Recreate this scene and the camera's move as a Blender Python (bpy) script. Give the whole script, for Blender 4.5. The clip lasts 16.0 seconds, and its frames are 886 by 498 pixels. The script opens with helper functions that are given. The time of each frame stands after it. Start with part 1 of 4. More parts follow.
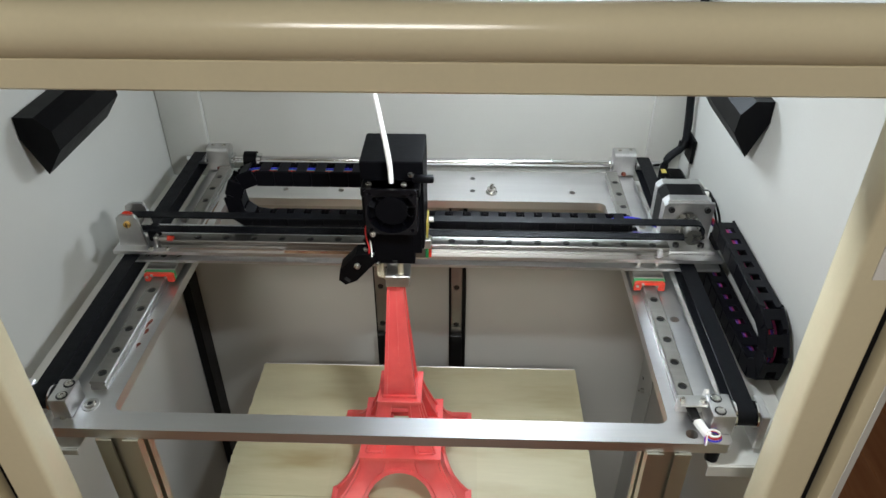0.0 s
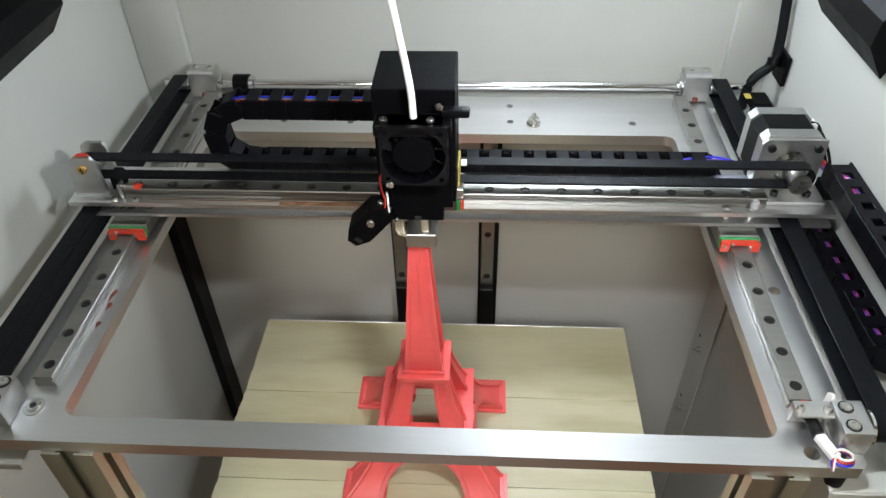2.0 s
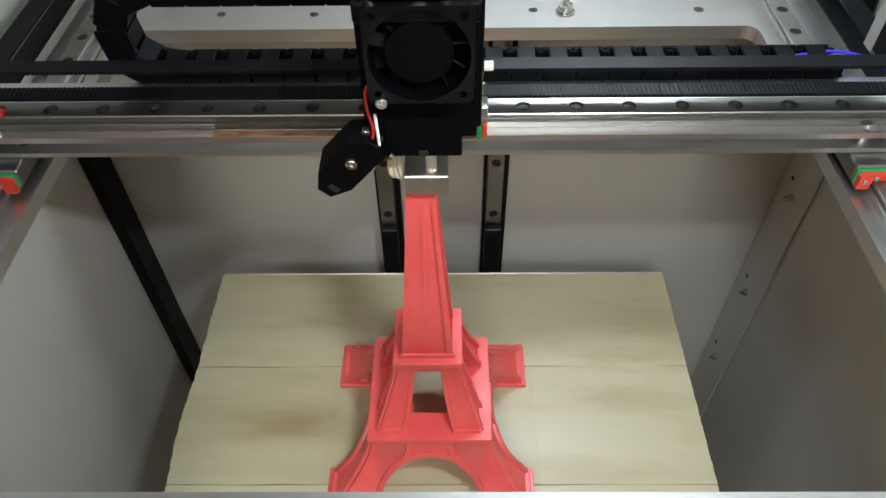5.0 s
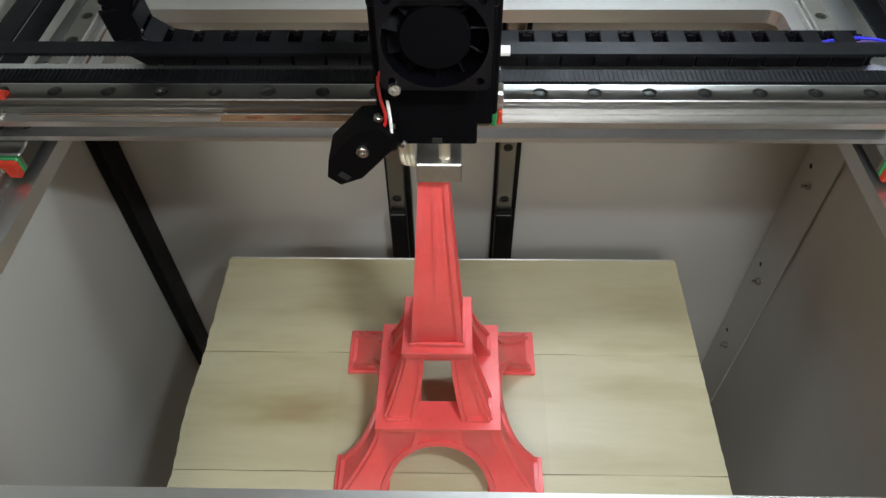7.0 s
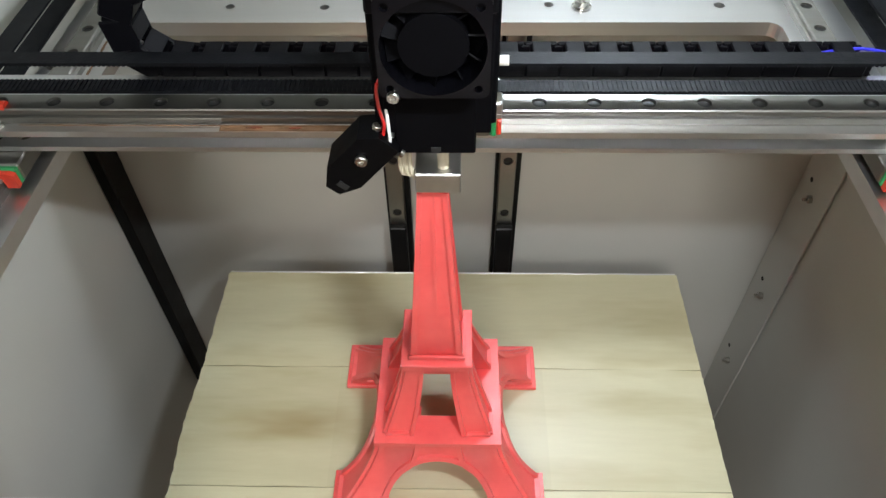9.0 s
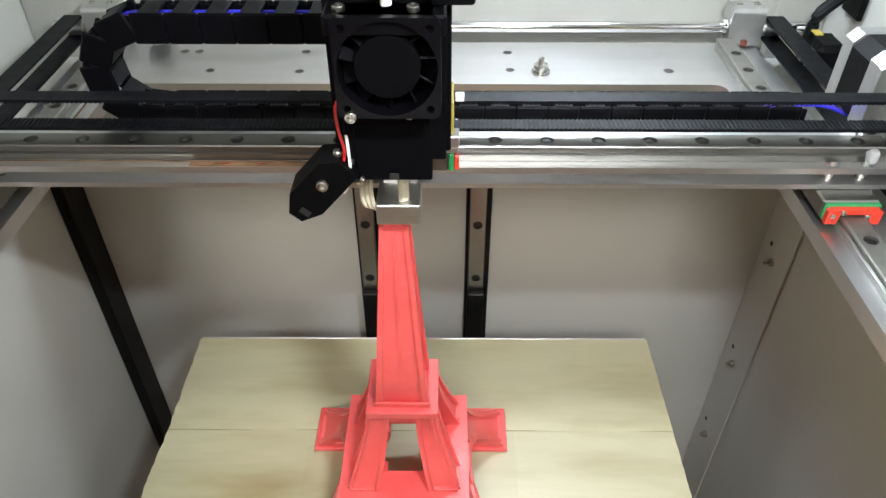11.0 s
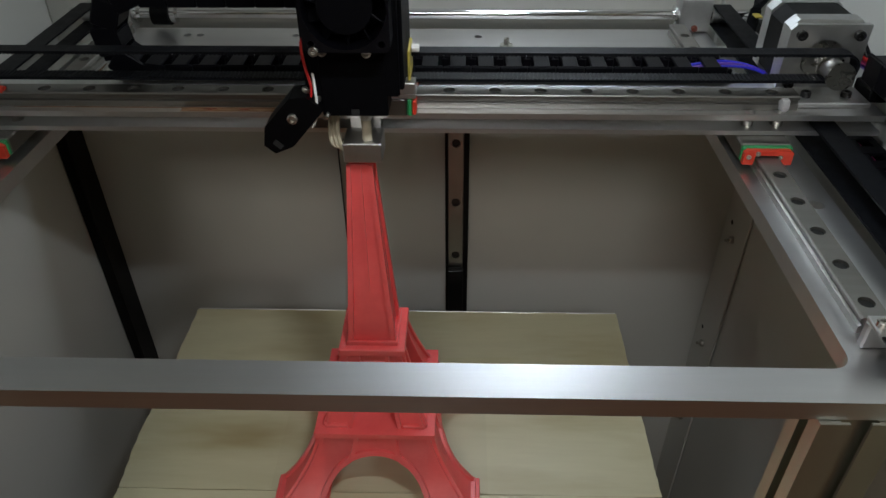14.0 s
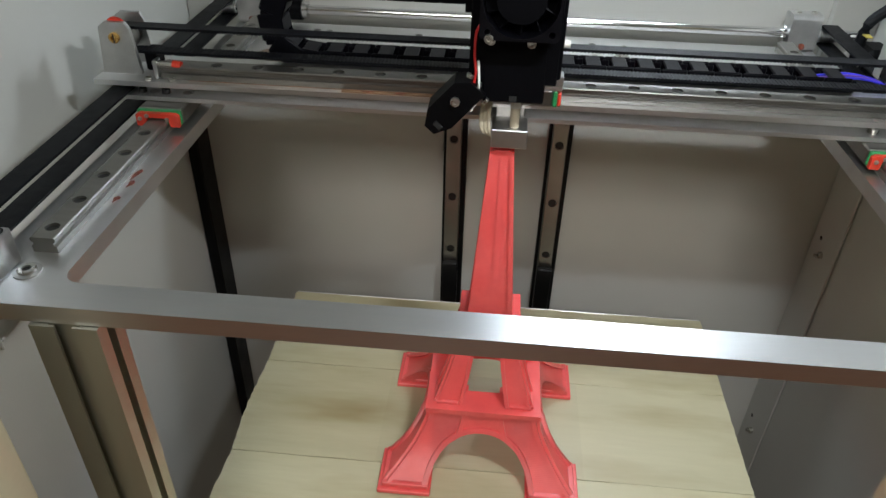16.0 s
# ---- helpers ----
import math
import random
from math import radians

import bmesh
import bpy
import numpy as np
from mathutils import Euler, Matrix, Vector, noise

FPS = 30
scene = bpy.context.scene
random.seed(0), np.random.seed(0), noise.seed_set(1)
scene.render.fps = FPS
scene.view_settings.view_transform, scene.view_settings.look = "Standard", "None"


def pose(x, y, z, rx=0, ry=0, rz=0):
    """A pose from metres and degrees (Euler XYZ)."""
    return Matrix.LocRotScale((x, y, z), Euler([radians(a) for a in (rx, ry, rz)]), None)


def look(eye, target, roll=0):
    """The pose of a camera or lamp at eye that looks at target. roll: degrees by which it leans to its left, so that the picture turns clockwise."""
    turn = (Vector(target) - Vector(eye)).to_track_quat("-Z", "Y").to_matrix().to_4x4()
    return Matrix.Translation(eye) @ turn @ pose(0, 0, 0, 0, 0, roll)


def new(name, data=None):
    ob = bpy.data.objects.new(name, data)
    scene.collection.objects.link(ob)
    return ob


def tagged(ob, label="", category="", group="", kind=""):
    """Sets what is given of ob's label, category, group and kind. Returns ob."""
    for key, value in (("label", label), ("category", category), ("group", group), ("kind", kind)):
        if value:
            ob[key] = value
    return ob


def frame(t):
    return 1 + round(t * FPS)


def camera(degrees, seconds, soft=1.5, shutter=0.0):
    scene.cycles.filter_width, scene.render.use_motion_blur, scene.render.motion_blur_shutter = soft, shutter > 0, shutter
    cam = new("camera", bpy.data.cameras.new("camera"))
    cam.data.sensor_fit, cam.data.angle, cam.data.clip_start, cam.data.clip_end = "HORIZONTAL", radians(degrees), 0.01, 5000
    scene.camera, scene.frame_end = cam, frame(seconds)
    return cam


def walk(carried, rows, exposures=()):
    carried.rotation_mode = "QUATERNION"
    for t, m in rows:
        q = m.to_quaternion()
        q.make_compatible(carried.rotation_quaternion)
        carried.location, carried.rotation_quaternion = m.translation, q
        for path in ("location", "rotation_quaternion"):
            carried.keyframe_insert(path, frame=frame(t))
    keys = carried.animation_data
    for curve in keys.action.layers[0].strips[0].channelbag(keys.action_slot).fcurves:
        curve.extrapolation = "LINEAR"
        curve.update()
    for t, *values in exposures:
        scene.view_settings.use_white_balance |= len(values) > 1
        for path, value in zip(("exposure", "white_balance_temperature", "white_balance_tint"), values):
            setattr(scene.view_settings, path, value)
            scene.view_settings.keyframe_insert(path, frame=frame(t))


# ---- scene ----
cam = camera(63.3, 16.0)
PATH = [
    (0, (0.028, 0.045, 0.937), (-0.031, 1.688, -0.201), -0.2),
    (0.5, (0.022, 0.063, 0.931), (-0.048, 1.684, -0.239), -0.6),
    (1, (0.019, 0.098, 0.916), (-0.056, 1.662, -0.328), -1.1),
    (1.5, (0.017, 0.131, 0.901), (-0.079, 1.668, -0.376), -1.3),
    (2, (0.011, 0.162, 0.881), (-0.09, 1.668, -0.431), -1.4),
    (2.5, (0.005, 0.19, 0.865), (-0.079, 1.649, -0.5), -1.5),
    (3, (-0.001, 0.219, 0.846), (-0.056, 1.648, -0.552), -1.7),
    (3.5, (-0.008, 0.241, 0.827), (-0.044, 1.643, -0.599), -1.8),
    (4, (-0.015, 0.257, 0.815), (-0.031, 1.645, -0.625), -1.1),
    (4.2, (-0.016, 0.264, 0.809), (-0.046, 1.642, -0.64), -1.4),
    (6.3, (-0.019, 0.308, 0.782), (-0.029, 1.604, -0.742), -0.3),
    (6.5, (-0.02, 0.306, 0.783), (-0.039, 1.598, -0.744), -0.6),
    (7, (-0.02, 0.298, 0.788), (-0.062, 1.596, -0.732), -1.0),
    (7.5, (-0.019, 0.297, 0.787), (-0.072, 1.597, -0.732), -1.0),
    (8, (-0.019, 0.3, 0.782), (-0.067, 1.609, -0.729), -1.1),
    (8.5, (-0.018, 0.299, 0.784), (-0.061, 1.613, -0.723), -0.9),
    (9, (-0.019, 0.297, 0.784), (-0.065, 1.633, -0.704), -1.1),
    (9.2, (-0.018, 0.295, 0.786), (-0.06, 1.643, -0.692), -1.1),
    (11.3, (0.0, 0.253, 0.755), (-0.001, 1.82, -0.487), 0.1),
    (11.5, (0.006, 0.243, 0.75), (0.01, 1.825, -0.475), 0.1),
    (12, (0.018, 0.228, 0.752), (0.022, 1.826, -0.451), -0.4),
    (12.5, (0.031, 0.221, 0.753), (0.055, 1.816, -0.453), -0.5),
    (13, (0.033, 0.217, 0.752), (0.052, 1.811, -0.456), -0.6),
    (13.5, (0.031, 0.208, 0.749), (0.014, 1.808, -0.451), -0.6),
    (14, (0.024, 0.199, 0.749), (-0.024, 1.803, -0.444), -0.4),
    (14.5, (-0.002, 0.191, 0.745), (-0.128, 1.819, -0.411), -0.5),
    (15, (-0.021, 0.189, 0.747), (-0.139, 1.815, -0.411), 0.5),
    (15.5, (-0.03, 0.177, 0.746), (-0.149, 1.81, -0.402), 1.5),
    (16, (-0.037, 0.16, 0.745), (-0.16, 1.794, -0.4), 1.5),
]
walk(cam, [(t, look(eye, target, roll)) for t, eye, target, roll in PATH], [(0, -0.18), (0.5, -0.26), (1.0, -0.48), (1.5, -0.35), (2.0, 0.0), (3.0, -0.15), (4.0, -0.12), (6.5, -0.27), (7.0, -0.23), (8.5, 0.13), (9.0, 0.2), (11.5, 0.45), (12.5, 0.27), (13.0, -0.16), (14.0, -1.25), (14.5, -1.02), (15.0, -0.62), (16, -0.32)])

# ---------------------------------------------------------------- light
world = bpy.data.worlds.new("room_air")
scene.world = world
world.use_nodes = True
world.node_tree.nodes["Background"].inputs[0].default_value = (1.0, 0.95, 0.86, 1)
world.node_tree.nodes["Background"].inputs[1].default_value = 0.02


def area(name, eye, target, sx, sy, watts, colour):
    data = bpy.data.lights.new(name, "AREA")
    data.shape, data.size, data.size_y, data.energy, data.color = "RECTANGLE", sx, sy, watts, colour
    ob = new(name, data)
    ob.matrix_world = look(eye, target)
    return ob


LED = area("led_spot", (0.090, 0.764, 0.800), (0.06, 0.40, 0.45), 0.12, 0.05, 1.3, (0.78, 0.89, 1.0))
# added fill light behind the front rail, to brighten the back and the bed
FRONT_FILL = area("front_fill", (0.078, 0.362, 0.8170), (0.0, 0.75, 0.38), 0.05, 0.012, 1.5, (0.88, 0.94, 1.0))
CEIL_A = area("ceiling_lamp", (-0.22, -1.45, 2.20), (0.0, 0.6, 0.45), 0.70, 0.70, 41, (1.0, 0.975, 0.93))
CEIL_B = area("ceiling_lamp", (1.90, -1.30, 2.12), (-0.2, 0.6, 0.40), 0.30, 0.30, 4, (1.0, 0.95, 0.86))


# ---------------------------------------------------------------- materials
def material(name, colour, rough=0.5, metal=0.0, scale=40.0, vary=0.12, bump=0.1, stretch=(1, 1, 1), rvary=0.1, second=None,
             fine=6.0, coat=0.0, spec=0.5):
    m = bpy.data.materials.new(name)
    m.use_nodes = True
    nt = m.node_tree
    b = nt.nodes["Principled BSDF"]
    tc = nt.nodes.new("ShaderNodeTexCoord")
    mp = nt.nodes.new("ShaderNodeMapping")
    mp.inputs["Scale"].default_value = stretch
    nt.links.new(tc.outputs["Object"], mp.inputs["Vector"])
    n1 = nt.nodes.new("ShaderNodeTexNoise")
    n1.inputs["Scale"].default_value, n1.inputs["Detail"].default_value = scale, 5
    n2 = nt.nodes.new("ShaderNodeTexNoise")
    n2.inputs["Scale"].default_value, n2.inputs["Detail"].default_value = scale * fine, 3
    for n in (n1, n2):
        nt.links.new(mp.outputs["Vector"], n.inputs["Vector"])
    mix = nt.nodes.new("ShaderNodeMix")
    mix.data_type = "RGBA"
    other = second or [c * (1 - 2 * vary) for c in colour]
    mix.inputs["A"].default_value = (*[min(1, c * (1 + vary)) for c in colour], 1)
    mix.inputs["B"].default_value = (*other, 1)
    add = nt.nodes.new("ShaderNodeMath")
    add.operation = "MULTIPLY_ADD"
    nt.links.new(n2.outputs["Fac"], add.inputs[0])
    add.inputs[1].default_value = 0.4
    sub = nt.nodes.new("ShaderNodeMath")
    sub.operation = "MULTIPLY_ADD"
    nt.links.new(n1.outputs["Fac"], sub.inputs[0])
    sub.inputs[1].default_value, sub.inputs[2].default_value = 1.6, -0.5
    nt.links.new(sub.outputs[0], add.inputs[2])
    nt.links.new(add.outputs[0], mix.inputs["Factor"])
    nt.links.new(mix.outputs["Result"], b.inputs["Base Color"])
    r = nt.nodes.new("ShaderNodeMapRange")
    r.inputs["To Min"].default_value, r.inputs["To Max"].default_value = max(0.02, rough - rvary), min(1, rough + rvary)
    nt.links.new(n1.outputs["Fac"], r.inputs["Value"])
    nt.links.new(r.outputs["Result"], b.inputs["Roughness"])
    b.inputs["Metallic"].default_value = metal
    b.inputs["Coat Weight"].default_value = coat
    b.inputs["Specular IOR Level"].default_value = spec
    if bump:
        bp = nt.nodes.new("ShaderNodeBump")
        bp.inputs["Strength"].default_value, bp.inputs["Distance"].default_value = bump, 0.001
        nt.links.new(n2.outputs["Fac"], bp.inputs["Height"])
        nt.links.new(bp.outputs["Normal"], b.inputs["Normal"])
    return m


PAINT = material("white_powder_coat", (0.53, 0.528, 0.488), 0.42, 0, 6, 0.04, 0.08, fine=120, rvary=0.02)
CREAM = material("cream_lacquer", (0.68, 0.61, 0.42), 0.17, 0, 8, 0.05, 0.03, fine=40, rvary=0.05)
ALU_X = material("brushed_aluminium_x", (0.74, 0.74, 0.74), 0.37, 1, 30, 0.05, 0.05, (0.12, 1.6, 1.6), 0.06)
ALU_Y = material("brushed_aluminium_y", (0.74, 0.74, 0.74), 0.42, 1, 30, 0.06, 0.05, (1.6, 0.12, 1.6), 0.06)
ALU = material("cast_aluminium", (0.60, 0.60, 0.59), 0.38, 1, 90, 0.08, 0.08)
EXTR = material("anodised_extrusion", (0.58, 0.59, 0.52), 0.42, 1, 20, 0.08, 0.05, (1, 1, 0.1))
STEEL = material("ground_steel", (0.27, 0.262, 0.245), 0.36, 1, 25, 0.12, 0.03, (0.4, 0.4, 1), 0.08)
STEEL_Y = material("brushed_rail_steel", (0.33, 0.32, 0.295), 0.50, 1, 25, 0.14, 0.05, (2, 0.2, 1), 0.06)
CHROME = material("chromed_shaft", (0.78, 0.78, 0.78), 0.10, 1, 40, 0.03, 0.0, rvary=0.03)
SCREW = material("zinc_screw", (0.55, 0.54, 0.50), 0.28, 1, 200, 0.1, 0.05)
BLACKOX = material("black_oxide_screw", (0.02, 0.02, 0.02), 0.35, 0.6, 200, 0.1, 0.05)
# near-black that stands in for shade inside holes and slots; also printed ink
DARK = material("dark_hole", (0.012, 0.012, 0.012), 0.7, 0, 100, 0.1, 0)
BLACK = material("black_plastic", (0.002, 0.002, 0.0025), 0.42, 0, 60, 0.2, 0.08, spec=0.10)
FANBLACK = material("glossy_black_plastic", (0.002, 0.002, 0.003), 0.32, 0, 60, 0.2, 0.04, spec=0.2)
MATT = material("matt_black_sheet", (0.0018, 0.0018, 0.0025), 0.55, 0, 60, 0.2, 0.10, spec=0.06)
RUBBER = material("black_rubber_belt", (0.004, 0.0045, 0.006), 0.50, 0, 150, 0.2, 0.15, spec=0.14)
CHAIN = material("black_nylon_chain", (0.003, 0.003, 0.0045), 0.42, 0, 80, 0.2, 0.06, spec=0.10)
RAILBLACK = material("black_rail_base", (0.006, 0.006, 0.006), 0.35, 0, 60, 0.2, 0.04, spec=0.12)
GREEN = material("green_end_cap", (0.02, 0.22, 0.07), 0.40, 0, 150, 0.12, 0.05)
RED = material("red_end_seal", (0.62, 0.045, 0.02), 0.38, 0, 150, 0.15, 0.05)
GREASE = material("red_grease", (0.20, 0.045, 0.022), 0.35, 0, 300, 0.3, 0.4)
OIL = material("yellow_oil_film", (0.42, 0.30, 0.08), 0.25, 0.2, 200, 0.25, 0.2)
RUST = material("brown_stain", (0.26, 0.15, 0.08), 0.45, 0.4, 90, 0.3, 0.1)
BRASS = material("brass", (0.65, 0.42, 0.14), 0.28, 1, 100, 0.1, 0.05)
WHITE = material("white_plastic", (0.78, 0.77, 0.73), 0.38, 0, 80, 0.04, 0.04)
IVORY = material("ivory_insulation", (0.62, 0.56, 0.42), 0.55, 0, 120, 0.08, 0.1)
YELLOW = material("yellow_plastic", (0.42, 0.33, 0.06), 0.45, 0, 120, 0.08, 0.05)
BLUE = material("blue_wire", (0.03, 0.03, 0.55), 0.40, 0, 120, 0.08, 0.03)
PINK = material("pink_wire", (0.42, 0.04, 0.16), 0.40, 0, 120, 0.08, 0.03)
REDWIRE = material("red_wire", (0.55, 0.02, 0.02), 0.40, 0, 120, 0.08, 0.03)
TEAL = material("green_wire", (0.02, 0.35, 0.18), 0.40, 0, 120, 0.08, 0.03)
VIOLET = material("violet_wire", (0.12, 0.05, 0.30), 0.40, 0, 120, 0.08, 0.03)
SILICONE = material("hazy_spacer", (0.38, 0.38, 0.38), 0.25, 0, 120, 0.08, 0.03)
PLASTER = material("room_plaster", (0.45, 0.42, 0.35), 0.8, 0, 3, 0.06, 0.1, fine=60)
FLOORWOOD = material("orange_floor_wood", (0.26, 0.115, 0.05), 0.30, 0, 10, 0.2, 0.05, (6, 0.5, 1), second=(0.20, 0.07, 0.025))
PANEL = material("lamp_diffuser", (0.8, 0.8, 0.8), 0.5)


def tape_material():
    m = material("paper_tape", (0.60, 0.562, 0.38), 0.40, 0, 5, 0.08, 0.10, (0.5, 4, 1), second=(0.50, 0.462, 0.295), fine=18)
    nt = m.node_tree
    b = nt.nodes["Principled BSDF"]
    # yellowed patch of old glue, with a soft uneven edge
    info = nt.nodes.new("ShaderNodeObjectInfo")
    tint = nt.nodes.new("ShaderNodeHueSaturation")
    mr = nt.nodes.new("ShaderNodeMapRange")
    mr.inputs["To Min"].default_value, mr.inputs["To Max"].default_value = 0.90, 1.06
    nt.links.new(info.outputs["Random"], mr.inputs["Value"])
    src = b.inputs["Base Color"].links[0].from_socket
    nt.links.new(src, tint.inputs["Color"])
    nt.links.new(mr.outputs["Result"], tint.inputs["Value"])
    tc = nt.nodes.new("ShaderNodeTexCoord")
    sc = nt.nodes.new("ShaderNodeTexNoise")
    sc.inputs["Scale"].default_value, sc.inputs["Detail"].default_value = 14, 3
    mp = nt.nodes.new("ShaderNodeMapping")
    mp.inputs["Scale"].default_value = (0.6, 2.2, 1)
    nt.links.new(tc.outputs["Object"], mp.inputs["Vector"])
    nt.links.new(mp.outputs["Vector"], sc.inputs["Vector"])
    ramp = nt.nodes.new("ShaderNodeMapRange")
    ramp.inputs["From Min"].default_value, ramp.inputs["From Max"].default_value = 0.50, 0.72
    nt.links.new(sc.outputs["Fac"], ramp.inputs["Value"])
    mul = nt.nodes.new("ShaderNodeMath")
    mul.operation = "MULTIPLY"
    mul.inputs[1].default_value = 0.45
    nt.links.new(ramp.outputs["Result"], mul.inputs[0])
    mix = nt.nodes.new("ShaderNodeMix")
    mix.data_type = "RGBA"
    nt.links.new(mul.outputs[0], mix.inputs["Factor"])
    nt.links.new(tint.outputs["Color"], mix.inputs["A"])
    mix.inputs["B"].default_value = (0.36, 0.29, 0.13, 1)
    # one soft brown patch beside the model
    m2 = nt.nodes.new("ShaderNodeMapping")
    m2.inputs["Location"].default_value = (-0.130, 0.560, 0.305)
    m2.inputs["Scale"].default_value = (0.100, 0.085, 1)
    m2.vector_type = "TEXTURE"
    ln = nt.nodes.new("ShaderNodeVectorMath")
    ln.operation = "LENGTH"
    nt.links.new(tc.outputs["Object"], m2.inputs["Vector"])
    nt.links.new(m2.outputs["Vector"], ln.inputs[0])
    fall = nt.nodes.new("ShaderNodeMapRange")
    fall.inputs["From Min"].default_value, fall.inputs["From Max"].default_value = 1.10, 0.05
    nt.links.new(ln.outputs["Value"], fall.inputs["Value"])
    part_of = nt.nodes.new("ShaderNodeMath")
    part_of.operation = "MULTIPLY"
    nt.links.new(fall.outputs["Result"], part_of.inputs[0])
    nt.links.new(sc.outputs["Fac"], part_of.inputs[1])
    brown_patch = nt.nodes.new("ShaderNodeMix")
    brown_patch.data_type = "RGBA"
    nt.links.new(part_of.outputs[0], brown_patch.inputs["Factor"])
    nt.links.new(mix.outputs["Result"], brown_patch.inputs["A"])
    brown_patch.inputs["B"].default_value = (0.21, 0.135, 0.035, 1)
    nt.links.new(brown_patch.outputs["Result"], b.inputs["Base Color"])
    return m


def filament_material():
    m = material("red_printed_plastic", (0.90, 0.14, 0.135), 0.33, 0, 45, 0.05, 0.0, second=(0.80, 0.095, 0.09))
    nt = m.node_tree
    b = nt.nodes["Principled BSDF"]
    b.inputs["Subsurface Weight"].default_value = 0.3
    b.inputs["Subsurface Radius"].default_value = (0.004, 0.0015, 0.0012)
    b.inputs["Subsurface Scale"].default_value = 1.0
    tc = nt.nodes.new("ShaderNodeTexCoord")
    w = nt.nodes.new("ShaderNodeTexWave")
    w.bands_direction = "Z"
    w.inputs["Scale"].default_value, w.inputs["Distortion"].default_value = 320, 0.6
    w.inputs["Detail"].default_value = 1
    nz = nt.nodes.new("ShaderNodeTexNoise")
    nz.inputs["Scale"].default_value, nz.inputs["Detail"].default_value = 260, 3
    nt.links.new(tc.outputs["Object"], w.inputs["Vector"])
    nt.links.new(tc.outputs["Object"], nz.inputs["Vector"])
    ad = nt.nodes.new("ShaderNodeMath")
    ad.operation = "ADD"
    nt.links.new(w.outputs["Fac"], ad.inputs[0])
    nt.links.new(nz.outputs["Fac"], ad.inputs[1])
    bp = nt.nodes.new("ShaderNodeBump")
    bp.inputs["Strength"].default_value, bp.inputs["Distance"].default_value = 0.14, 0.0006
    nt.links.new(ad.outputs[0], bp.inputs["Height"])
    nt.links.new(bp.outputs["Normal"], b.inputs["Normal"])
    return m


TAPE = tape_material()
PLA = filament_material()


# ---------------------------------------------------------------- mesh tools
def part(name, bm, mat, parent=None, label="", smooth=True):
    me = bpy.data.meshes.new(name)
    bmesh.ops.recalc_face_normals(bm, faces=bm.faces)
    bm.to_mesh(me)
    bm.free()
    me.materials.append(mat)
    if smooth:
        me.polygons.foreach_set("use_smooth", [True] * len(me.polygons))
        me.set_sharp_from_angle(angle=radians(32))
    ob = new(name, me)
    if parent is not None:
        ob.parent = parent
        ob.matrix_parent_inverse = parent.matrix_world.inverted()
    if label:
        tagged(ob, label)
    return ob


def thing(name, at, label, category, group="", kind=""):
    ob = new(name)
    ob.empty_display_size = 0.01
    ob.location = at
    bpy.context.view_layer.update()
    return tagged(ob, label, category, group, kind)


def box(bm, x0, x1, y0, y1, z0, z1, bevel=0.0, m=None, seg=1):
    got = bmesh.ops.create_cube(bm, size=1)
    vs = got["verts"]
    mm = Matrix.Translation(((x0 + x1) / 2, (y0 + y1) / 2, (z0 + z1) / 2)) @ Matrix.Diagonal((x1 - x0, y1 - y0, z1 - z0, 1))
    bmesh.ops.transform(bm, matrix=(m @ mm) if m else mm, verts=vs)
    if bevel:
        es = list({e for v in vs for e in v.link_edges})
        bmesh.ops.bevel(bm, geom=es, offset=bevel, segments=seg, affect="EDGES", profile=0.5)
    return bm


def cube(*a, bevel=0.0008, m=None, seg=1):
    return box(bmesh.new(), *a, bevel=bevel, m=m, seg=seg)


def rod(bm, p, q, r, seg=20, r2=None):
    p, q = Vector(p), Vector(q)
    d = q - p
    m = Matrix.Translation((p + q) / 2) @ d.to_track_quat("Z", "Y").to_matrix().to_4x4()
    bmesh.ops.create_cone(bm, cap_ends=True, segments=seg, radius1=r, radius2=r if r2 is None else r2, depth=d.length, matrix=m)
    return bm


def tube(bm, pts, r, seg=8):
    """A round wire along a smooth line through pts."""
    pts = [Vector(p) for p in pts]
    line = []
    for i in range(len(pts) - 1):
        a, b, c, d = pts[max(i - 1, 0)], pts[i], pts[i + 1], pts[min(i + 2, len(pts) - 1)]
        for k in range(6):
            t = k / 6
            line.append(0.5 * (2 * b + (c - a) * t + (2 * a - 5 * b + 4 * c - d) * t * t + (3 * b - a - 3 * c + d) * t ** 3))
    line.append(pts[-1])
    side = Vector((0.3, 0.2, 0.93))
    rings = []
    for i, p in enumerate(line):
        t = (line[min(i + 1, len(line) - 1)] - line[max(i - 1, 0)]).normalized()
        u = t.cross(side)
        if u.length < 0.05:
            u = t.cross(Vector((1, 0, 0)))
        u.normalize()
        w = t.cross(u)
        rings.append([bm.verts.new(p + r * (math.cos(k * math.tau / seg) * u + math.sin(k * math.tau / seg) * w)) for k in range(seg)])
    for a, b in zip(rings, rings[1:]):
        for k in range(seg):
            bm.faces.new((a[k], a[(k + 1) % seg], b[(k + 1) % seg], b[k]))
    bm.faces.new(rings[0])
    bm.faces.new(rings[-1][::-1])
    return bm


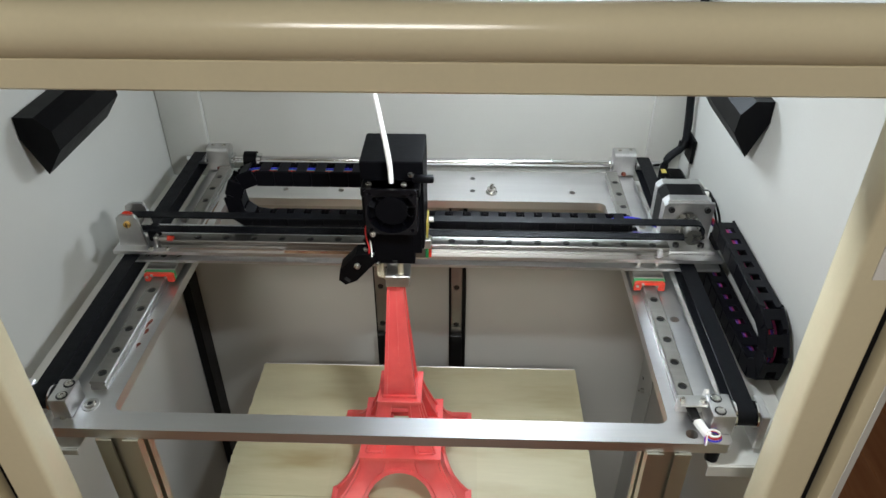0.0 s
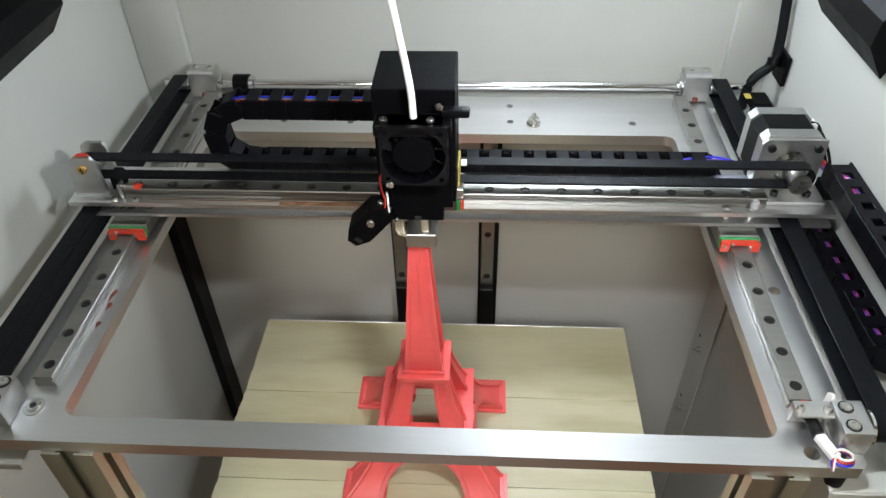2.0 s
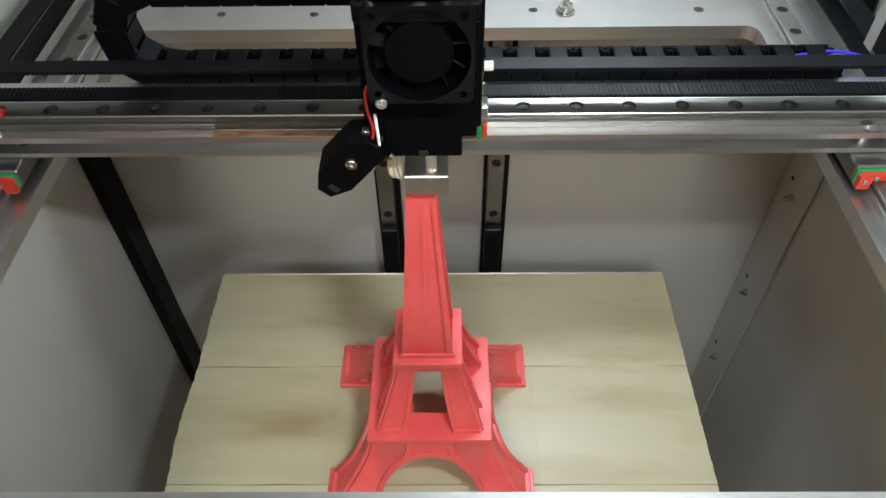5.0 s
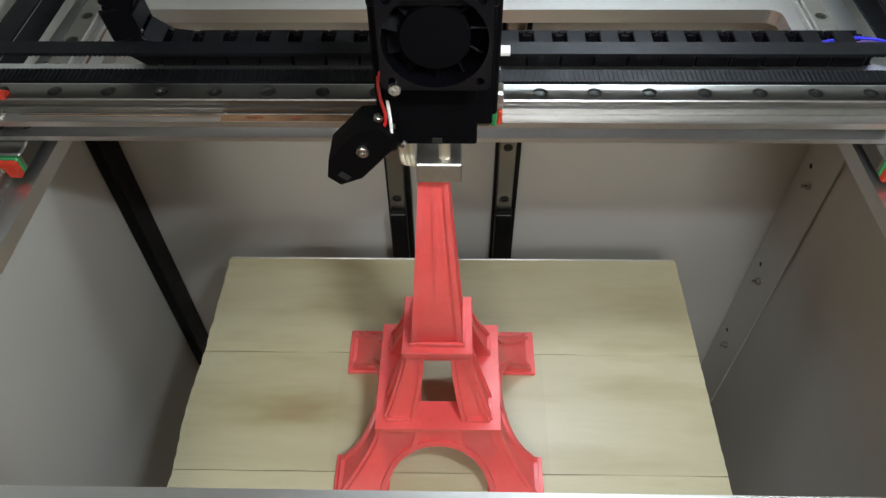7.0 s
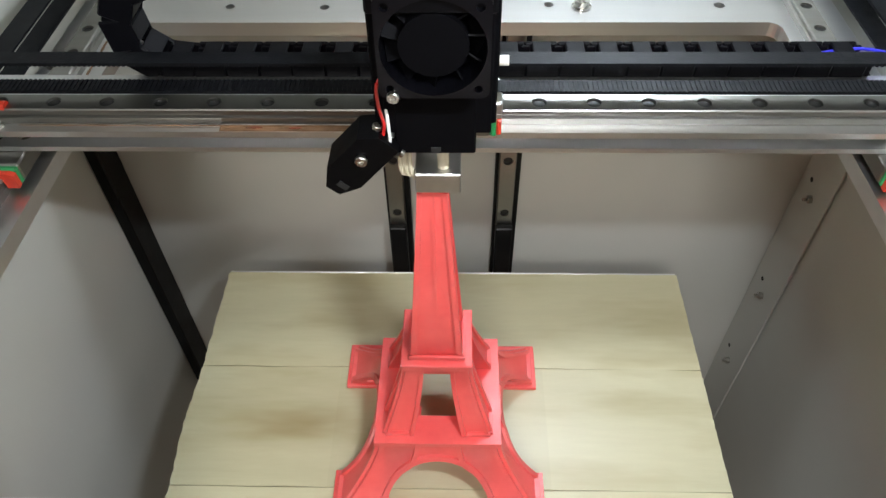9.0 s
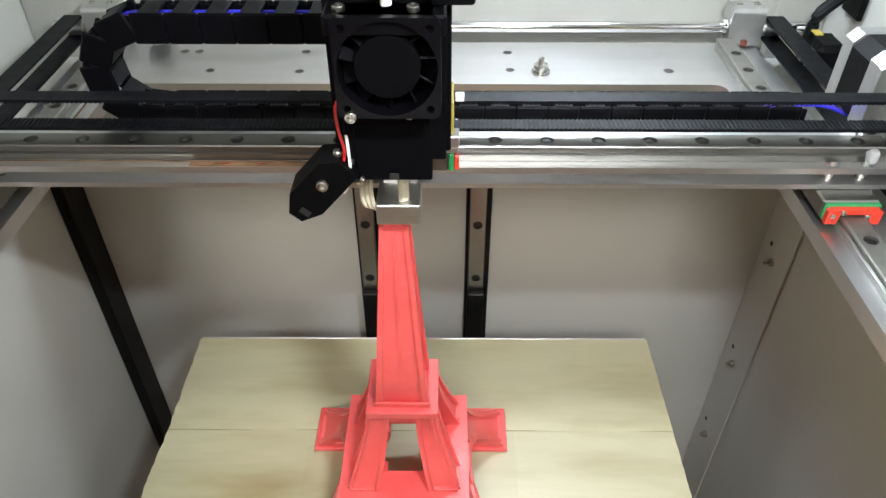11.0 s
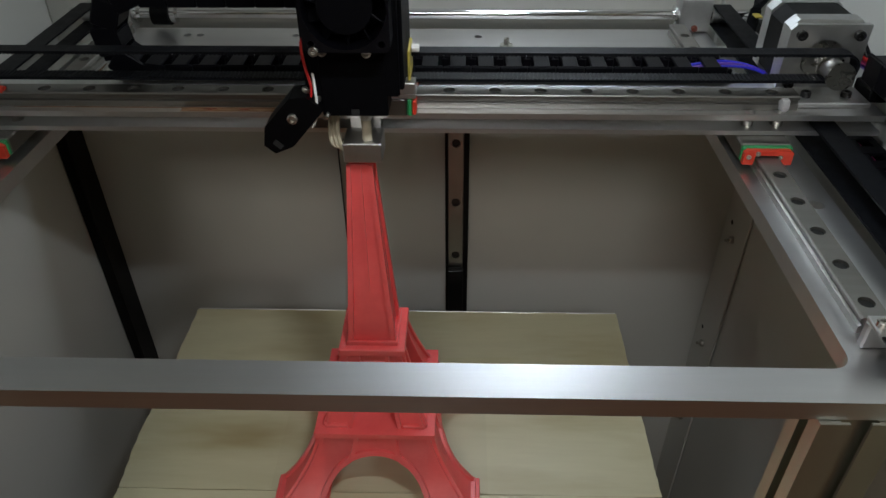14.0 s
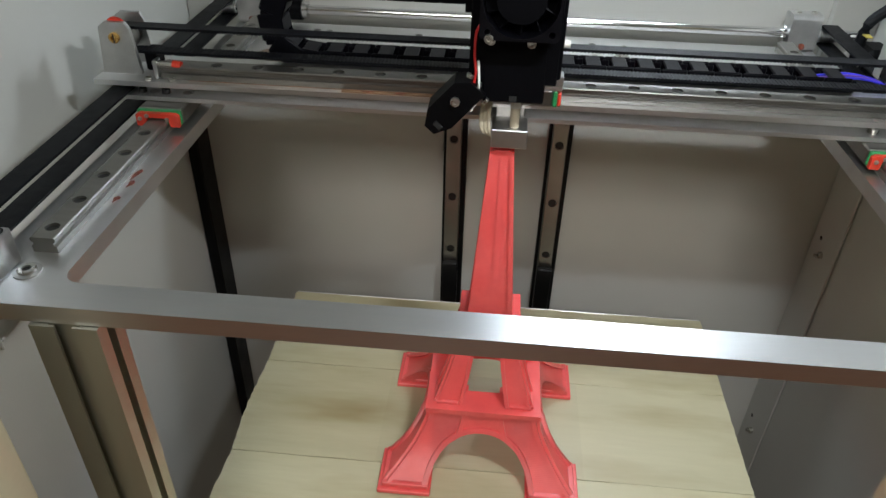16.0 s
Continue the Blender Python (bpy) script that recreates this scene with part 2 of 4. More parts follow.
def sheet(bm, loops, m, thick):
    """A flat sheet with holes: loops of 2D points in the plane of m, thickened along its z."""
    edges = []
    for pts in loops:
        vs = [bm.verts.new(m @ Vector((x, y, 0))) for x, y in pts]
        edges += [bm.edges.new((vs[i], vs[(i + 1) % len(vs)])) for i in range(len(vs))]
    got = bmesh.ops.triangle_fill(bm, use_beauty=True, use_dissolve=False, edges=edges)
    faces = [g for g in got["geom"] if isinstance(g, bmesh.types.BMFace)]
    ext = bmesh.ops.extrude_face_region(bm, geom=faces, use_keep_orig=True)
    vs = [g for g in ext["geom"] if isinstance(g, bmesh.types.BMVert)]
    bmesh.ops.translate(bm, verts=vs, vec=m.to_3x3() @ Vector((0, 0, thick)))
    return bm


def ring(x, y, r, n=14):
    return [(x + r * math.cos(k * math.tau / n), y + r * math.sin(k * math.tau / n)) for k in range(n)]


def rounded(x0, x1, y0, y1, r, n=5):
    out = []
    for cx, cy, a in ((x1 - r, y1 - r, 0), (x0 + r, y1 - r, 90), (x0 + r, y0 + r, 180), (x1 - r, y0 + r, 270)):
        for k in range(n + 1):
            t = radians(a + 90 * k / n)
            out.append((cx + r * math.cos(t), cy + r * math.sin(t)))
    return out


def extrude_profile(bm, pts, m, length):
    """A closed 2D profile, extruded along the z of m."""
    a = [bm.verts.new(m @ Vector((x, y, 0))) for x, y in pts]
    b = [bm.verts.new(m @ Vector((x, y, length))) for x, y in pts]
    n = len(pts)
    for i in range(n):
        bm.faces.new((a[i], a[(i + 1) % n], b[(i + 1) % n], b[i]))
    bm.faces.new(a[::-1])
    bm.faces.new(b)
    return bm


def loft(bm, rings, closed=True, caps=True):
    vs = [[bm.verts.new(p) for p in r] for r in rings]
    n = len(vs[0])
    for a, b in zip(vs, vs[1:]):
        for i in range(n if closed else n - 1):
            bm.faces.new((a[i], a[(i + 1) % n], b[(i + 1) % n], b[i]))
    if caps:
        bm.faces.new(vs[0][::-1])
        bm.faces.new(vs[-1])
    return bm


def cap_screw(bm, p, d, r=0.0028, h=0.003):
    """A socket head screw at p that points along d, with its hex socket."""
    d = Vector(d).normalized()
    p = Vector(p)
    q = d.to_track_quat("Z", "Y").to_matrix().to_4x4()
    rows = [(r, 0), (r, h * 0.85), (r * 0.88, h), (r * 0.52, h), (r * 0.45, h * 0.35), (0.0001, h * 0.35)]
    loft(bm, [[p + (q @ Vector((a * math.cos(k * math.tau / 12), a * math.sin(k * math.tau / 12), b))) for k in range(12)] for a, b in rows], caps=False)
    return bm


def rail_mesh(bm, length, width, height, pitch, first, hole=0.0034):
    """A profile rail along x from 0, its base at z 0, with counterbored holes in its top."""
    w, ch = width / 2, 0.0006
    prof = [(-w, 0), (-w, height * 0.42), (-w + 0.0012, height * 0.5), (-w + 0.0012, height * 0.68), (-w, height * 0.76), (-w, height - ch), (-w + ch, height)]
    prof = prof + [(-y, z) for y, z in prof[::-1]]
    a = [bm.verts.new((0, y, z)) for y, z in prof]
    b = [bm.verts.new((length, y, z)) for y, z in prof]
    n = len(prof)
    for i in range(n):
        if i != n // 2 - 1:
            bm.faces.new((a[i], a[(i + 1) % n], b[(i + 1) % n], b[i]))
    bm.faces.new(a)
    bm.faces.new(b[::-1])
    tw = w - ch
    centres = []
    x = first
    while x < length - hole:
        centres.append(x)
        x += pitch
    cuts = [0.0] + [(p + q) / 2 for p, q in zip(centres, centres[1:])] + [length]
    for c, x0, x1 in zip(centres, cuts, cuts[1:]):
        angles = sorted([k * math.tau / 16 for k in range(16)] + [math.atan2(sy * tw, ex - c) % math.tau for ex in (x0, x1) for sy in (-1, 1)])
        rows = [[], [], [], [], []]
        for t in angles:
            dx, dy = math.cos(t), math.sin(t)
            k = min(((x1 - c) / dx if dx > 1e-6 else (x0 - c) / dx if dx < -1e-6 else 9), (tw / abs(dy) if abs(dy) > 1e-6 else 9))
            rows[0].append((c + dx * k, dy * k, height))
            for j, (r, z) in enumerate(((hole, height), (hole, height - 0.0042), (hole * 0.55, height - 0.0042), (0.0002, height - 0.0045))):
                rows[j + 1].append((c + dx * r, dy * r, z))
        loft(bm, rows, caps=False)
    return bm


# ---------------------------------------------------------------- the room
def slab(name, label, mat, *b):
    return tagged(part(name, cube(*b, bevel=0), mat), label, name.split("_")[0], kind="structure")


FLOOR_Z = -0.32
floor = slab("floor", "orange-brown wooden floor of the room", FLOORWOOD, -2.2, 2.2, -2.2, 2.2, FLOOR_Z - 0.03, FLOOR_Z - 0.006)
slab("ceiling", "plain white room ceiling", PLASTER, -2.2, 2.2, -2.2, 2.2, 2.3, 2.34)
for nm, b in (("wall_north", (-2.2, 2.2, 2.2, 2.24)), ("wall_south", (-2.2, 2.2, -2.24, -2.2))):
    slab(nm, "plain cream plaster room wall", PLASTER, *b, FLOOR_Z - 0.03, 2.34)
for nm, b in (("wall_east", (2.2, 2.24, -2.2, 2.2)), ("wall_west", (-2.24, -2.2, -2.2, 2.2))):
    slab(nm, "plain cream plaster room wall", PLASTER, *b, FLOOR_Z - 0.03, 2.34)

# ---------------------------------------------------------------- the cabinet
XL, XR, YB = -0.314, 0.269, 0.785
cab = thing("printer_cabinet", (-0.02, 0.55, FLOOR_Z), "white powder-coated sheet metal printer cabinet, open at the front", "cabinet")
part("side_panel", cube(XL - 0.004, XL, 0.345, YB + 0.004, FLOOR_Z, 0.885, bevel=0), PAINT, cab)
part("side_panel", cube(XR, XR + 0.004, 0.345, YB + 0.004, FLOOR_Z, 0.885, bevel=0), PAINT, cab)
part("back_panel", cube(XL, XR, YB, YB + 0.004, FLOOR_Z, 0.885, bevel=0), PAINT, cab)
part("top_panel", cube(XL - 0.004, XR + 0.004, 0.37, YB + 0.004, 0.886, 0.89, bevel=0), PAINT, cab)
part("bottom_panel", cube(XL, XR, 0.345, YB, FLOOR_Z, FLOOR_Z + 0.004, bevel=0), PAINT, cab)
part("corner_post", cube(XL + 0.0005, -0.2655, 0.776, YB - 0.0005, 0.53, 0.885, bevel=0.0012, seg=2), PAINT, cab)
part("corner_post", cube(0.231, XR - 0.0005, 0.776, YB - 0.0005, 0.53, 0.885, bevel=0.0012, seg=2), PAINT, cab)
inner = part("inner_back_panel", cube(XL + 0.001, XR - 0.001, 0.750, 0.753, FLOOR_Z + 0.004, 0.527, bevel=0), PAINT, cab)
for x0, x1 in ((XL + 0.0005, -0.2435), (0.199, XR - 0.0005)):
    tr = part("tray", cube(x0, x1, 0.375, 0.776, 0.5285, 0.5305, bevel=0.0005), PAINT, cab)
    part("tray_lip", cube(x0, x1, 0.3735, 0.375, 0.525 if x0 < 0 else 0.520, 0.5305, bevel=0.0005), PAINT, tr)
# upright bracket with screws on the right inner side
br = part("bracket", cube(XR - 0.0025, XR - 0.0005, 0.700, 0.7495, FLOOR_Z + 0.004, 0.527, bevel=0.0008), PAINT, cab)
for z in (0.372, 0.246, 0.136):
    bm = cap_screw(bmesh.new(), (XR - 0.0025, 0.7235, z), (-1, 0, 0), 0.0035, 0.004)
    rod(bm, (XR - 0.0095, 0.7235, z), (XR - 0.0025, 0.7235, z), 0.0015, 8)
    part("screw", bm, SCREW, br)
    part("screw_hole", rod(bmesh.new(), (XR - 0.0028, 0.7345, z + 0.012), (XR - 0.0024, 0.7345, z + 0.012), 0.0022, 12), DARK, br)


def front_post(sx, x_in, x_out):
    lo, hi = min(x_in, x_out), max(x_in, x_out)
    p = part("front_post", cube(lo, hi, 0.322, 0.344, FLOOR_Z, 0.886, bevel=0.003, seg=3), CREAM, cab, "cream lacquered door post")
    g = x_out
    part("door_seal", cube(min(g, g + sx * 0.005), max(g, g + sx * 0.005), 0.326, 0.344, FLOOR_Z, 0.86, bevel=0.001), RUBBER, p, "black rubber door seal")
    part("outer_flange", cube(min(g + sx * 0.0052, g + sx * 0.014), max(g + sx * 0.0052, g + sx * 0.014), 0.318, 0.344, FLOOR_Z, 0.886, bevel=0.002, seg=2), CREAM, p)
    return p


pr = front_post(1, 0.211, 0.234)
front_post(-1, -0.228, -0.255)
lab = part("label_plate", cube(0.220, 0.234, 0.3212, 0.3219, 0.732, 0.762, bevel=0), WHITE, pr, "white paper label")
part("printed_bar", cube(0.223, 0.232, 0.3206, 0.3211, 0.744, 0.756, bevel=0), DARK, lab)
# rounded top rail of the front opening, with a flat lip under it
BAR_Y, BAR_Z, BAR_R = 0.337, 0.8430, 0.0122
bm = bmesh.new()
extrude_profile(bm, [(BAR_R * math.cos(t), BAR_R * math.sin(t)) for t in (radians(k * 10) for k in range(36))], pose(-0.42, BAR_Y, BAR_Z, 90, 0, 90), 0.80)
bar = part("top_rail", bm, CREAM, cab, "rounded cream lacquered front rail")
part("rail_lip", cube(-0.42, 0.38, BAR_Y - 0.006, BAR_Y + 0.010, 0.8180, 0.8325, bevel=0.001), CREAM, bar)


def lamp_housing(sx, xw, y0, y1, deep=1.0):
    """Black wedge-shaped cover on a side panel, open below at its back half."""
    t = thing("lamp_housing", (xw, (y0 + y1) / 2, 0.70), "black angular plastic cover screwed to the cabinet side", "cover", "covers on the cabinet sides")
    prof = [(0, 0.712), (0.016, 0.712), (0.027, 0.701), (0.029, 0.685), (0.014, 0.664), (0.011, 0.666), (0.025, 0.686), (0.0235, 0.699), (0.014, 0.7085), (0, 0.7085)]
    m = Matrix(((sx * deep, 0, 0, xw + sx * 0.0008), (0, 0, 1, y0), (0, 1, 0, 0), (0, 0, 0, 1)))
    part("shell", extrude_profile(bmesh.new(), prof, m, y1 - y0), BLACK, t)
    cap = [(0, 0.712), (0.016, 0.712), (0.027, 0.701), (0.029, 0.685), (0.014, 0.664), (0, 0.694)]
    for y in (y0 - 0.002, y1):
        m2 = m.copy()
        m2.translation = Vector((xw + sx * 0.0008, y, 0))
        part("end_cap", extrude_profile(bmesh.new(), cap, m2, 0.002), BLACK, t)
    part("inner_tab", cube(min(xw + sx * 0.002, xw + sx * 0.022), max(xw + sx * 0.002, xw + sx * 0.022), (y0 + y1) / 2, (y0 + y1) / 2 + 0.002, 0.686, 0.698, bevel=0), MATT, t)
    return t


lamp_housing(1, XL, 0.535, 0.640)
lamp_housing(-1, XR, 0.580, 0.680, 0.9)

# LED lamp high on the back panel, its case
led = thing("unseen_lamp_case", (0.09, 0.775, 0.81), "small aluminium LED lamp fixed high on the cabinet back", "lamp")
# case made up for the added front fill light, out of view
front_fill_case = thing("unseen_lamp_case", (0.078, 0.36, 0.812), "small aluminium case of an added fill lamp behind the front rail, out of view", "lamp")
part("case", cube(0.050, 0.106, 0.3475, 0.368, 0.8200, 0.832, bevel=0.001), ALU_X, front_fill_case)
part("case", cube(0.070, 0.110, 0.7700, 0.7848, 0.782, 0.822, bevel=0.001), ALU_X, led)


# ---------------------------------------------------------------- posts of the frame
def extrusion(x, y, z0, z1, s=0.030, deep=0.019):
    h, sl, dp = s / 2, 0.004, 0.006
    side = [(-h, -h), (-sl, -h), (-sl, -h + 0.002), (-sl - 0.003, -h + 0.002), (-sl - 0.003, -h + dp), (sl + 0.003, -h + dp), (sl + 0.003, -h + 0.002), (sl, -h + 0.002), (sl, -h)]
    pts = []
    for k in range(4):
        c, sn = (1, 0, -1, 0)[k], (0, 1, 0, -1)[k]
        pts += [(c * a - sn * b, sn * a + c * b) for a, b in side]
    pts = [(a, b * deep / s) for a, b in pts]
    bm = extrude_profile(bmesh.new(), pts, pose(x, y, z0), z1 - z0)
    return tagged(part("frame_post", bm, EXTR), "slotted aluminium extrusion post under the gantry plate", "post", "posts under the gantry plate")


FRAME_Z = FLOOR_Z + 0.0045
extrusion(-0.2135, 0.3840, FRAME_Z, 0.5405)
extrusion(0.1710, 0.3840, FRAME_Z, 0.5405)
part("corner_strip", cube(XL + 0.0005, -0.3030, 0.722, 0.7495, FLOOR_Z + 0.004, 0.527, bevel=0.001), RAILBLACK, cab, "dark corner strip")

# ---------------------------------------------------------------- gantry plate
gp = thing("gantry_plate", (-0.02, 0.55, 0.541), "machined aluminium gantry frame with one large window", "frame")
outer = [(-0.257, 0.3765), (0.210, 0.3765), (0.213, 0.3795), (0.213, 0.756), (0.2115, 0.758), (-0.2585, 0.758), (-0.260, 0.756), (-0.260, 0.3815)]
holes = [rounded(-0.2220, 0.1735, 0.3935, 0.693, 0.008)]
for x, y, r in ((0.036, 0.741, 0.003), (0.036, 0.714, 0.003), (0.142, 0.713, 0.0034), (-0.105, 0.742, 0.003), (-0.105, 0.711, 0.003), (-0.165, 0.712, 0.003),
                (0.203, 0.507, 0.0038), (0.2035, 0.648, 0.0038), (-0.253, 0.646, 0.0035), (-0.19, 0.742, 0.003), (-0.18, 0.742, 0.003), (0.203, 0.3850, 0.0042), (0.187, 0.3850, 0.0042)):
    holes.append(ring(x, y, r))
bm = sheet(bmesh.new(), [outer] + holes, pose(0, 0, 0.541), 0.009)
part("plate", bm, ALU_X, gp, smooth=False)
bm = bmesh.new()
rod(bm, (0.0560, 0.7105, 0.550), (0.0560, 0.7105, 0.5512), 0.0062, 18)
rod(bm, (0.0560, 0.7105, 0.5512), (0.0560, 0.7105, 0.5555), 0.0048, 16)
rod(bm, (0.0560, 0.7105, 0.5555), (0.0560, 0.7105, 0.5600), 0.0020, 10)
part("stud_nut", bm, SCREW, gp)
for x, y in ((-0.2395, 0.3985), (-0.2535, 0.3865)):
    bm = cap_screw(bmesh.new(), (x, y, 0.550), (0, 0, 1), 0.0042 if x > -0.25 else 0.0026, 0.0022)
    part("bolt", bm, SCREW, gp)
bm = rod(bmesh.new(), (-0.2395, 0.3985, 0.550), (-0.2395, 0.3985, 0.5508), 0.0062, 20)
part("washer", bm, ALU, gp)
# dark disc painted in for the shade inside the bolt's socket
part("socket_shade", rod(bmesh.new(), (-0.2395, 0.3985, 0.5508), (-0.2395, 0.3985, 0.5516), 0.0020, 6), DARK, gp)


# ---------------------------------------------------------------- profile rails
PLUG = rod(bmesh.new(), (0, 0, -0.0006), (0, 0, 0), 0.0032, 12)
plug_me = bpy.data.meshes.new("rail_screw")
PLUG.to_mesh(plug_me)
PLUG.free()
plug_me.materials.append(BLACKOX)


def profile_rail(label, m, length, width, height, pitch, first, group, mat=STEEL, hole=0.0034):
    t = part("linear_rail", rail_mesh(bmesh.new(), length, width, height, pitch, first, hole), mat)
    tagged(t, label, "rail", group)
    t.matrix_world = m
    x = first
    while x < length - hole:
        s = new("rail_screw", plug_me)
        s.parent = t
        s.location = (x, 0, height - 0.0012)
        s.scale = (hole / 0.0034 * 0.98,) * 2 + (1,)
        x += pitch
    return t


Y0, YLEN = 0.4135, 0.334
for x in (-0.2393, 0.1880):
    profile_rail("ground steel profile rail with black screws on the gantry plate", pose(x, Y0, 0.550, 0, 0, 90), YLEN, 0.012, 0.008, 0.025, 0.0095, "profile rails", STEEL_Y)
for x in (-0.0730, 0.0195):
    back = part("rail_backing", cube(x - 0.0095, x + 0.0115, 0.7425, 0.7497, FRAME_Z, 0.527, bevel=0.0008), RAILBLACK)
    tagged(back, "black upright backing strip behind the lift rail", "strip", "lift rail backings")
    m = Matrix(((0, 1, 0, x), (0, 0, -1, 0.7423), (-1, 0, 0, 0.527), (0, 0, 0, 1)))
    profile_rail("upright steel lift rail on a black strip", m, 0.52, 0.0135, 0.008, 0.0585, 0.0075, "lift rails", STEEL, 0.0040)

stop = thing("rail_stop", (0.0235, 0.74, 0.49), "small silver and black stop on top of the lift rail", "stop")
part("plate", cube(0.016, 0.031, 0.7300, 0.7340, 0.4930, 0.5010, bevel=0.0006), ALU, stop)
part("cheek", cube(0.0115, 0.0158, 0.7300, 0.7420, 0.4900, 0.5040, bevel=0.0006), BLACK, stop)
part("cheek", cube(0.0312, 0.0355, 0.7300, 0.7420, 0.4900, 0.5040, bevel=0.0006), BLACK, stop)
part("screw", rod(bmesh.new(), (0.0235, 0.7340, 0.497), (0.0235, 0.7240, 0.512), 0.0022, 12), BLACKOX, stop)

# red grease smeared beside the rails
random.seed(4)
for x, y, l in ((-0.2305, 0.488, 0.012), (-0.2292, 0.478, 0.008), (-0.2295, 0.462, 0.006)):
    bm = bmesh.new()
    pts = [((0.0011 + 0.0003 * math.sin(3 * t + l * 900)) * math.cos(t) + 0.0005 * math.sin(2 * t), l / 2 * math.sin(t)) for t in (k * math.tau / 20 for k in range(20))]
    sheet(bm, [pts], pose(x, y, 0.5501, 0, 0, -8), 0.0004)
    tagged(part("grease_smear", bm, GREASE), "dried red grease smear on the aluminium plate", "grease", "grease smears")


# oil and rust along the rails
random.seed(9)


def film_strip(label, mat, x, y0, y1, w, z, along="y", n=18):
    a, b = [], []
    for i in range(n + 1):
        u = y0 + (y1 - y0) * i / n
        k = math.sin(math.pi * i / n) ** 0.4
        a.append((x - w * 0.5 * k * random.uniform(0.5, 1.0), u))
        b.append((x + w * 0.5 * k * random.uniform(0.4, 1.0), u))
    pts = a + b[::-1]
    if along == "x":
        pts = [(v, u) for u, v in pts]
    bm = sheet(bmesh.new(), [pts], pose(0, 0, z), 0.0003)
    tagged(part("oil_film", bm, mat, smooth=False), label, "oil", "oil films")


film_strip("yellow oil film along the rail's foot", OIL, 0.1806, 0.416, 0.478, 0.0022, 0.5501)
film_strip("brown dried oil along the rail's foot", RUST, -0.2312, 0.450, 0.512, 0.0026, 0.5501)
film_strip("brown dried oil along the rail's foot", RUST, -0.2300, 0.61, 0.685, 0.0020, 0.5501)

# ---------------------------------------------------------------- Y carriages
def carriage(x, y):
    t = thing("rail_carriage", (x, y, 0.553), "steel rail carriage with green and red end caps", "carriage", "rail carriages")
    part("block", cube(x - 0.0135, x + 0.0135, y + 0.006, y + 0.040, 0.5535, 0.563, bevel=0.0008), STEEL, t)
    for s, ya in ((1, y), (-1, y + 0.046)):
        a = part("end_cap", cube(x - 0.0135, x + 0.0135, min(ya + s * 0.003, ya + s * 0.006), max(ya + s * 0.003, ya + s * 0.006), 0.5537, 0.5628, bevel=0.0008), GREEN, t, "green plastic end cap")
        bm = bmesh.new()
        y0, y1 = min(ya, ya + s * 0.003), max(ya, ya + s * 0.003)
        pts = [(-0.013, 0.5537), (-0.013, 0.5608), (-0.011, 0.562), (0.011, 0.562), (0.013, 0.5608), (0.013, 0.5537), (0.0075, 0.5537), (0.0068, 0.5592), (-0.0068, 0.5592), (-0.0075, 0.5537)]
        m = Matrix(((1, 0, 0, x), (0, 0, 1, y0), (0, 1, 0, 0), (0, 0, 0, 1)))
        seal = part("end_seal", extrude_profile(bm, pts, m, y1 - y0), RED, t, "red rubber end seal")
        if s == 1:
            for dx in (-0.0105, -0.006, 0.006):
                part("screw", cap_screw(bmesh.new(), (x + dx, y0, 0.5585 if dx != -0.006 else 0.5605), (0, -1, 0), 0.0013, 0.001), SCREW, seal)
    return t


BY = 0.0185       # how far back the beam stands
carriage(-0.2393, 0.5405)
carriage(0.1880, 0.5405)

# ---------------------------------------------------------------- X beam
beam = thing("gantry_beam", (-0.02, 0.555 + BY, 0.566), "aluminium U-channel cross beam open to the front", "beam")
X0, X1 = -0.282, 0.251
FRONT = 0.5370 + BY
top_holes = [ring(x, FRONT + 0.0042, 0.0031) for x in (0.180, 0.196)] + [ring(x, FRONT + 0.004, 0.0020) for x in (-0.249, -0.234)]
bm = sheet(bmesh.new(), [[(X0, FRONT), (X1, FRONT), (X1, FRONT + 0.045), (X0, FRONT + 0.045)]] + top_holes, pose(0, 0, 0.5723), 0.0032)
part("upper_flange", bm, ALU_X, beam, smooth=False)
low_holes = [ring(x, FRONT + 0.009, 0.0034) for x in (0.182, 0.198, -0.249, -0.228)]
bm = sheet(bmesh.new(), [[(X0 + 0.004, FRONT + 0.0005), (X1, FRONT + 0.0005), (X1, FRONT + 0.045), (X0 + 0.004, FRONT + 0.045)]] + low_holes, pose(0, 0, 0.5634), 0.0026)
part("lower_flange", bm, ALU_X, beam, smooth=False)
part("web", cube(X0 + 0.004, X1, FRONT + 0.014, FRONT + 0.017, 0.5661, 0.5722, bevel=0), ALU_X, beam)
for x in (0.182, 0.198):
    part("screw", cap_screw(bmesh.new(), (x, FRONT + 0.0085, 0.5660), (0, 0, 1), 0.003, 0.0035), SCREW, beam)
for x in (-0.241, -0.256):
    part("screw", cap_screw(bmesh.new(), (x, FRONT + 0.007, 0.5660), (0, 0, 1), 0.0026, 0.003), BLACKOX, beam)
for x in (-0.249, -0.234):
    part("button_screw", cap_screw(bmesh.new(), (x, FRONT + 0.004, 0.5755), (0, 0, 1), 0.0024, 0.0016), SCREW, beam)
part("worn_patch", cube(-0.130, -0.062, FRONT + 0.0006, FRONT + 0.0040, 0.5756, 0.5759, bevel=0), RUST, beam, "brown-stained strip of bare metal")
XRAIL = FRONT + 0.0118
profile_rail("ground steel profile rail along the cross beam", pose(-0.2415, XRAIL, 0.5757), 0.447, 0.012, 0.008, 0.025, 0.0085, "profile rails")

film_strip("brown dried oil on the cross beam", RUST, FRONT + 0.0041, -0.225, -0.055, 0.0010, 0.57595, "x", 30)
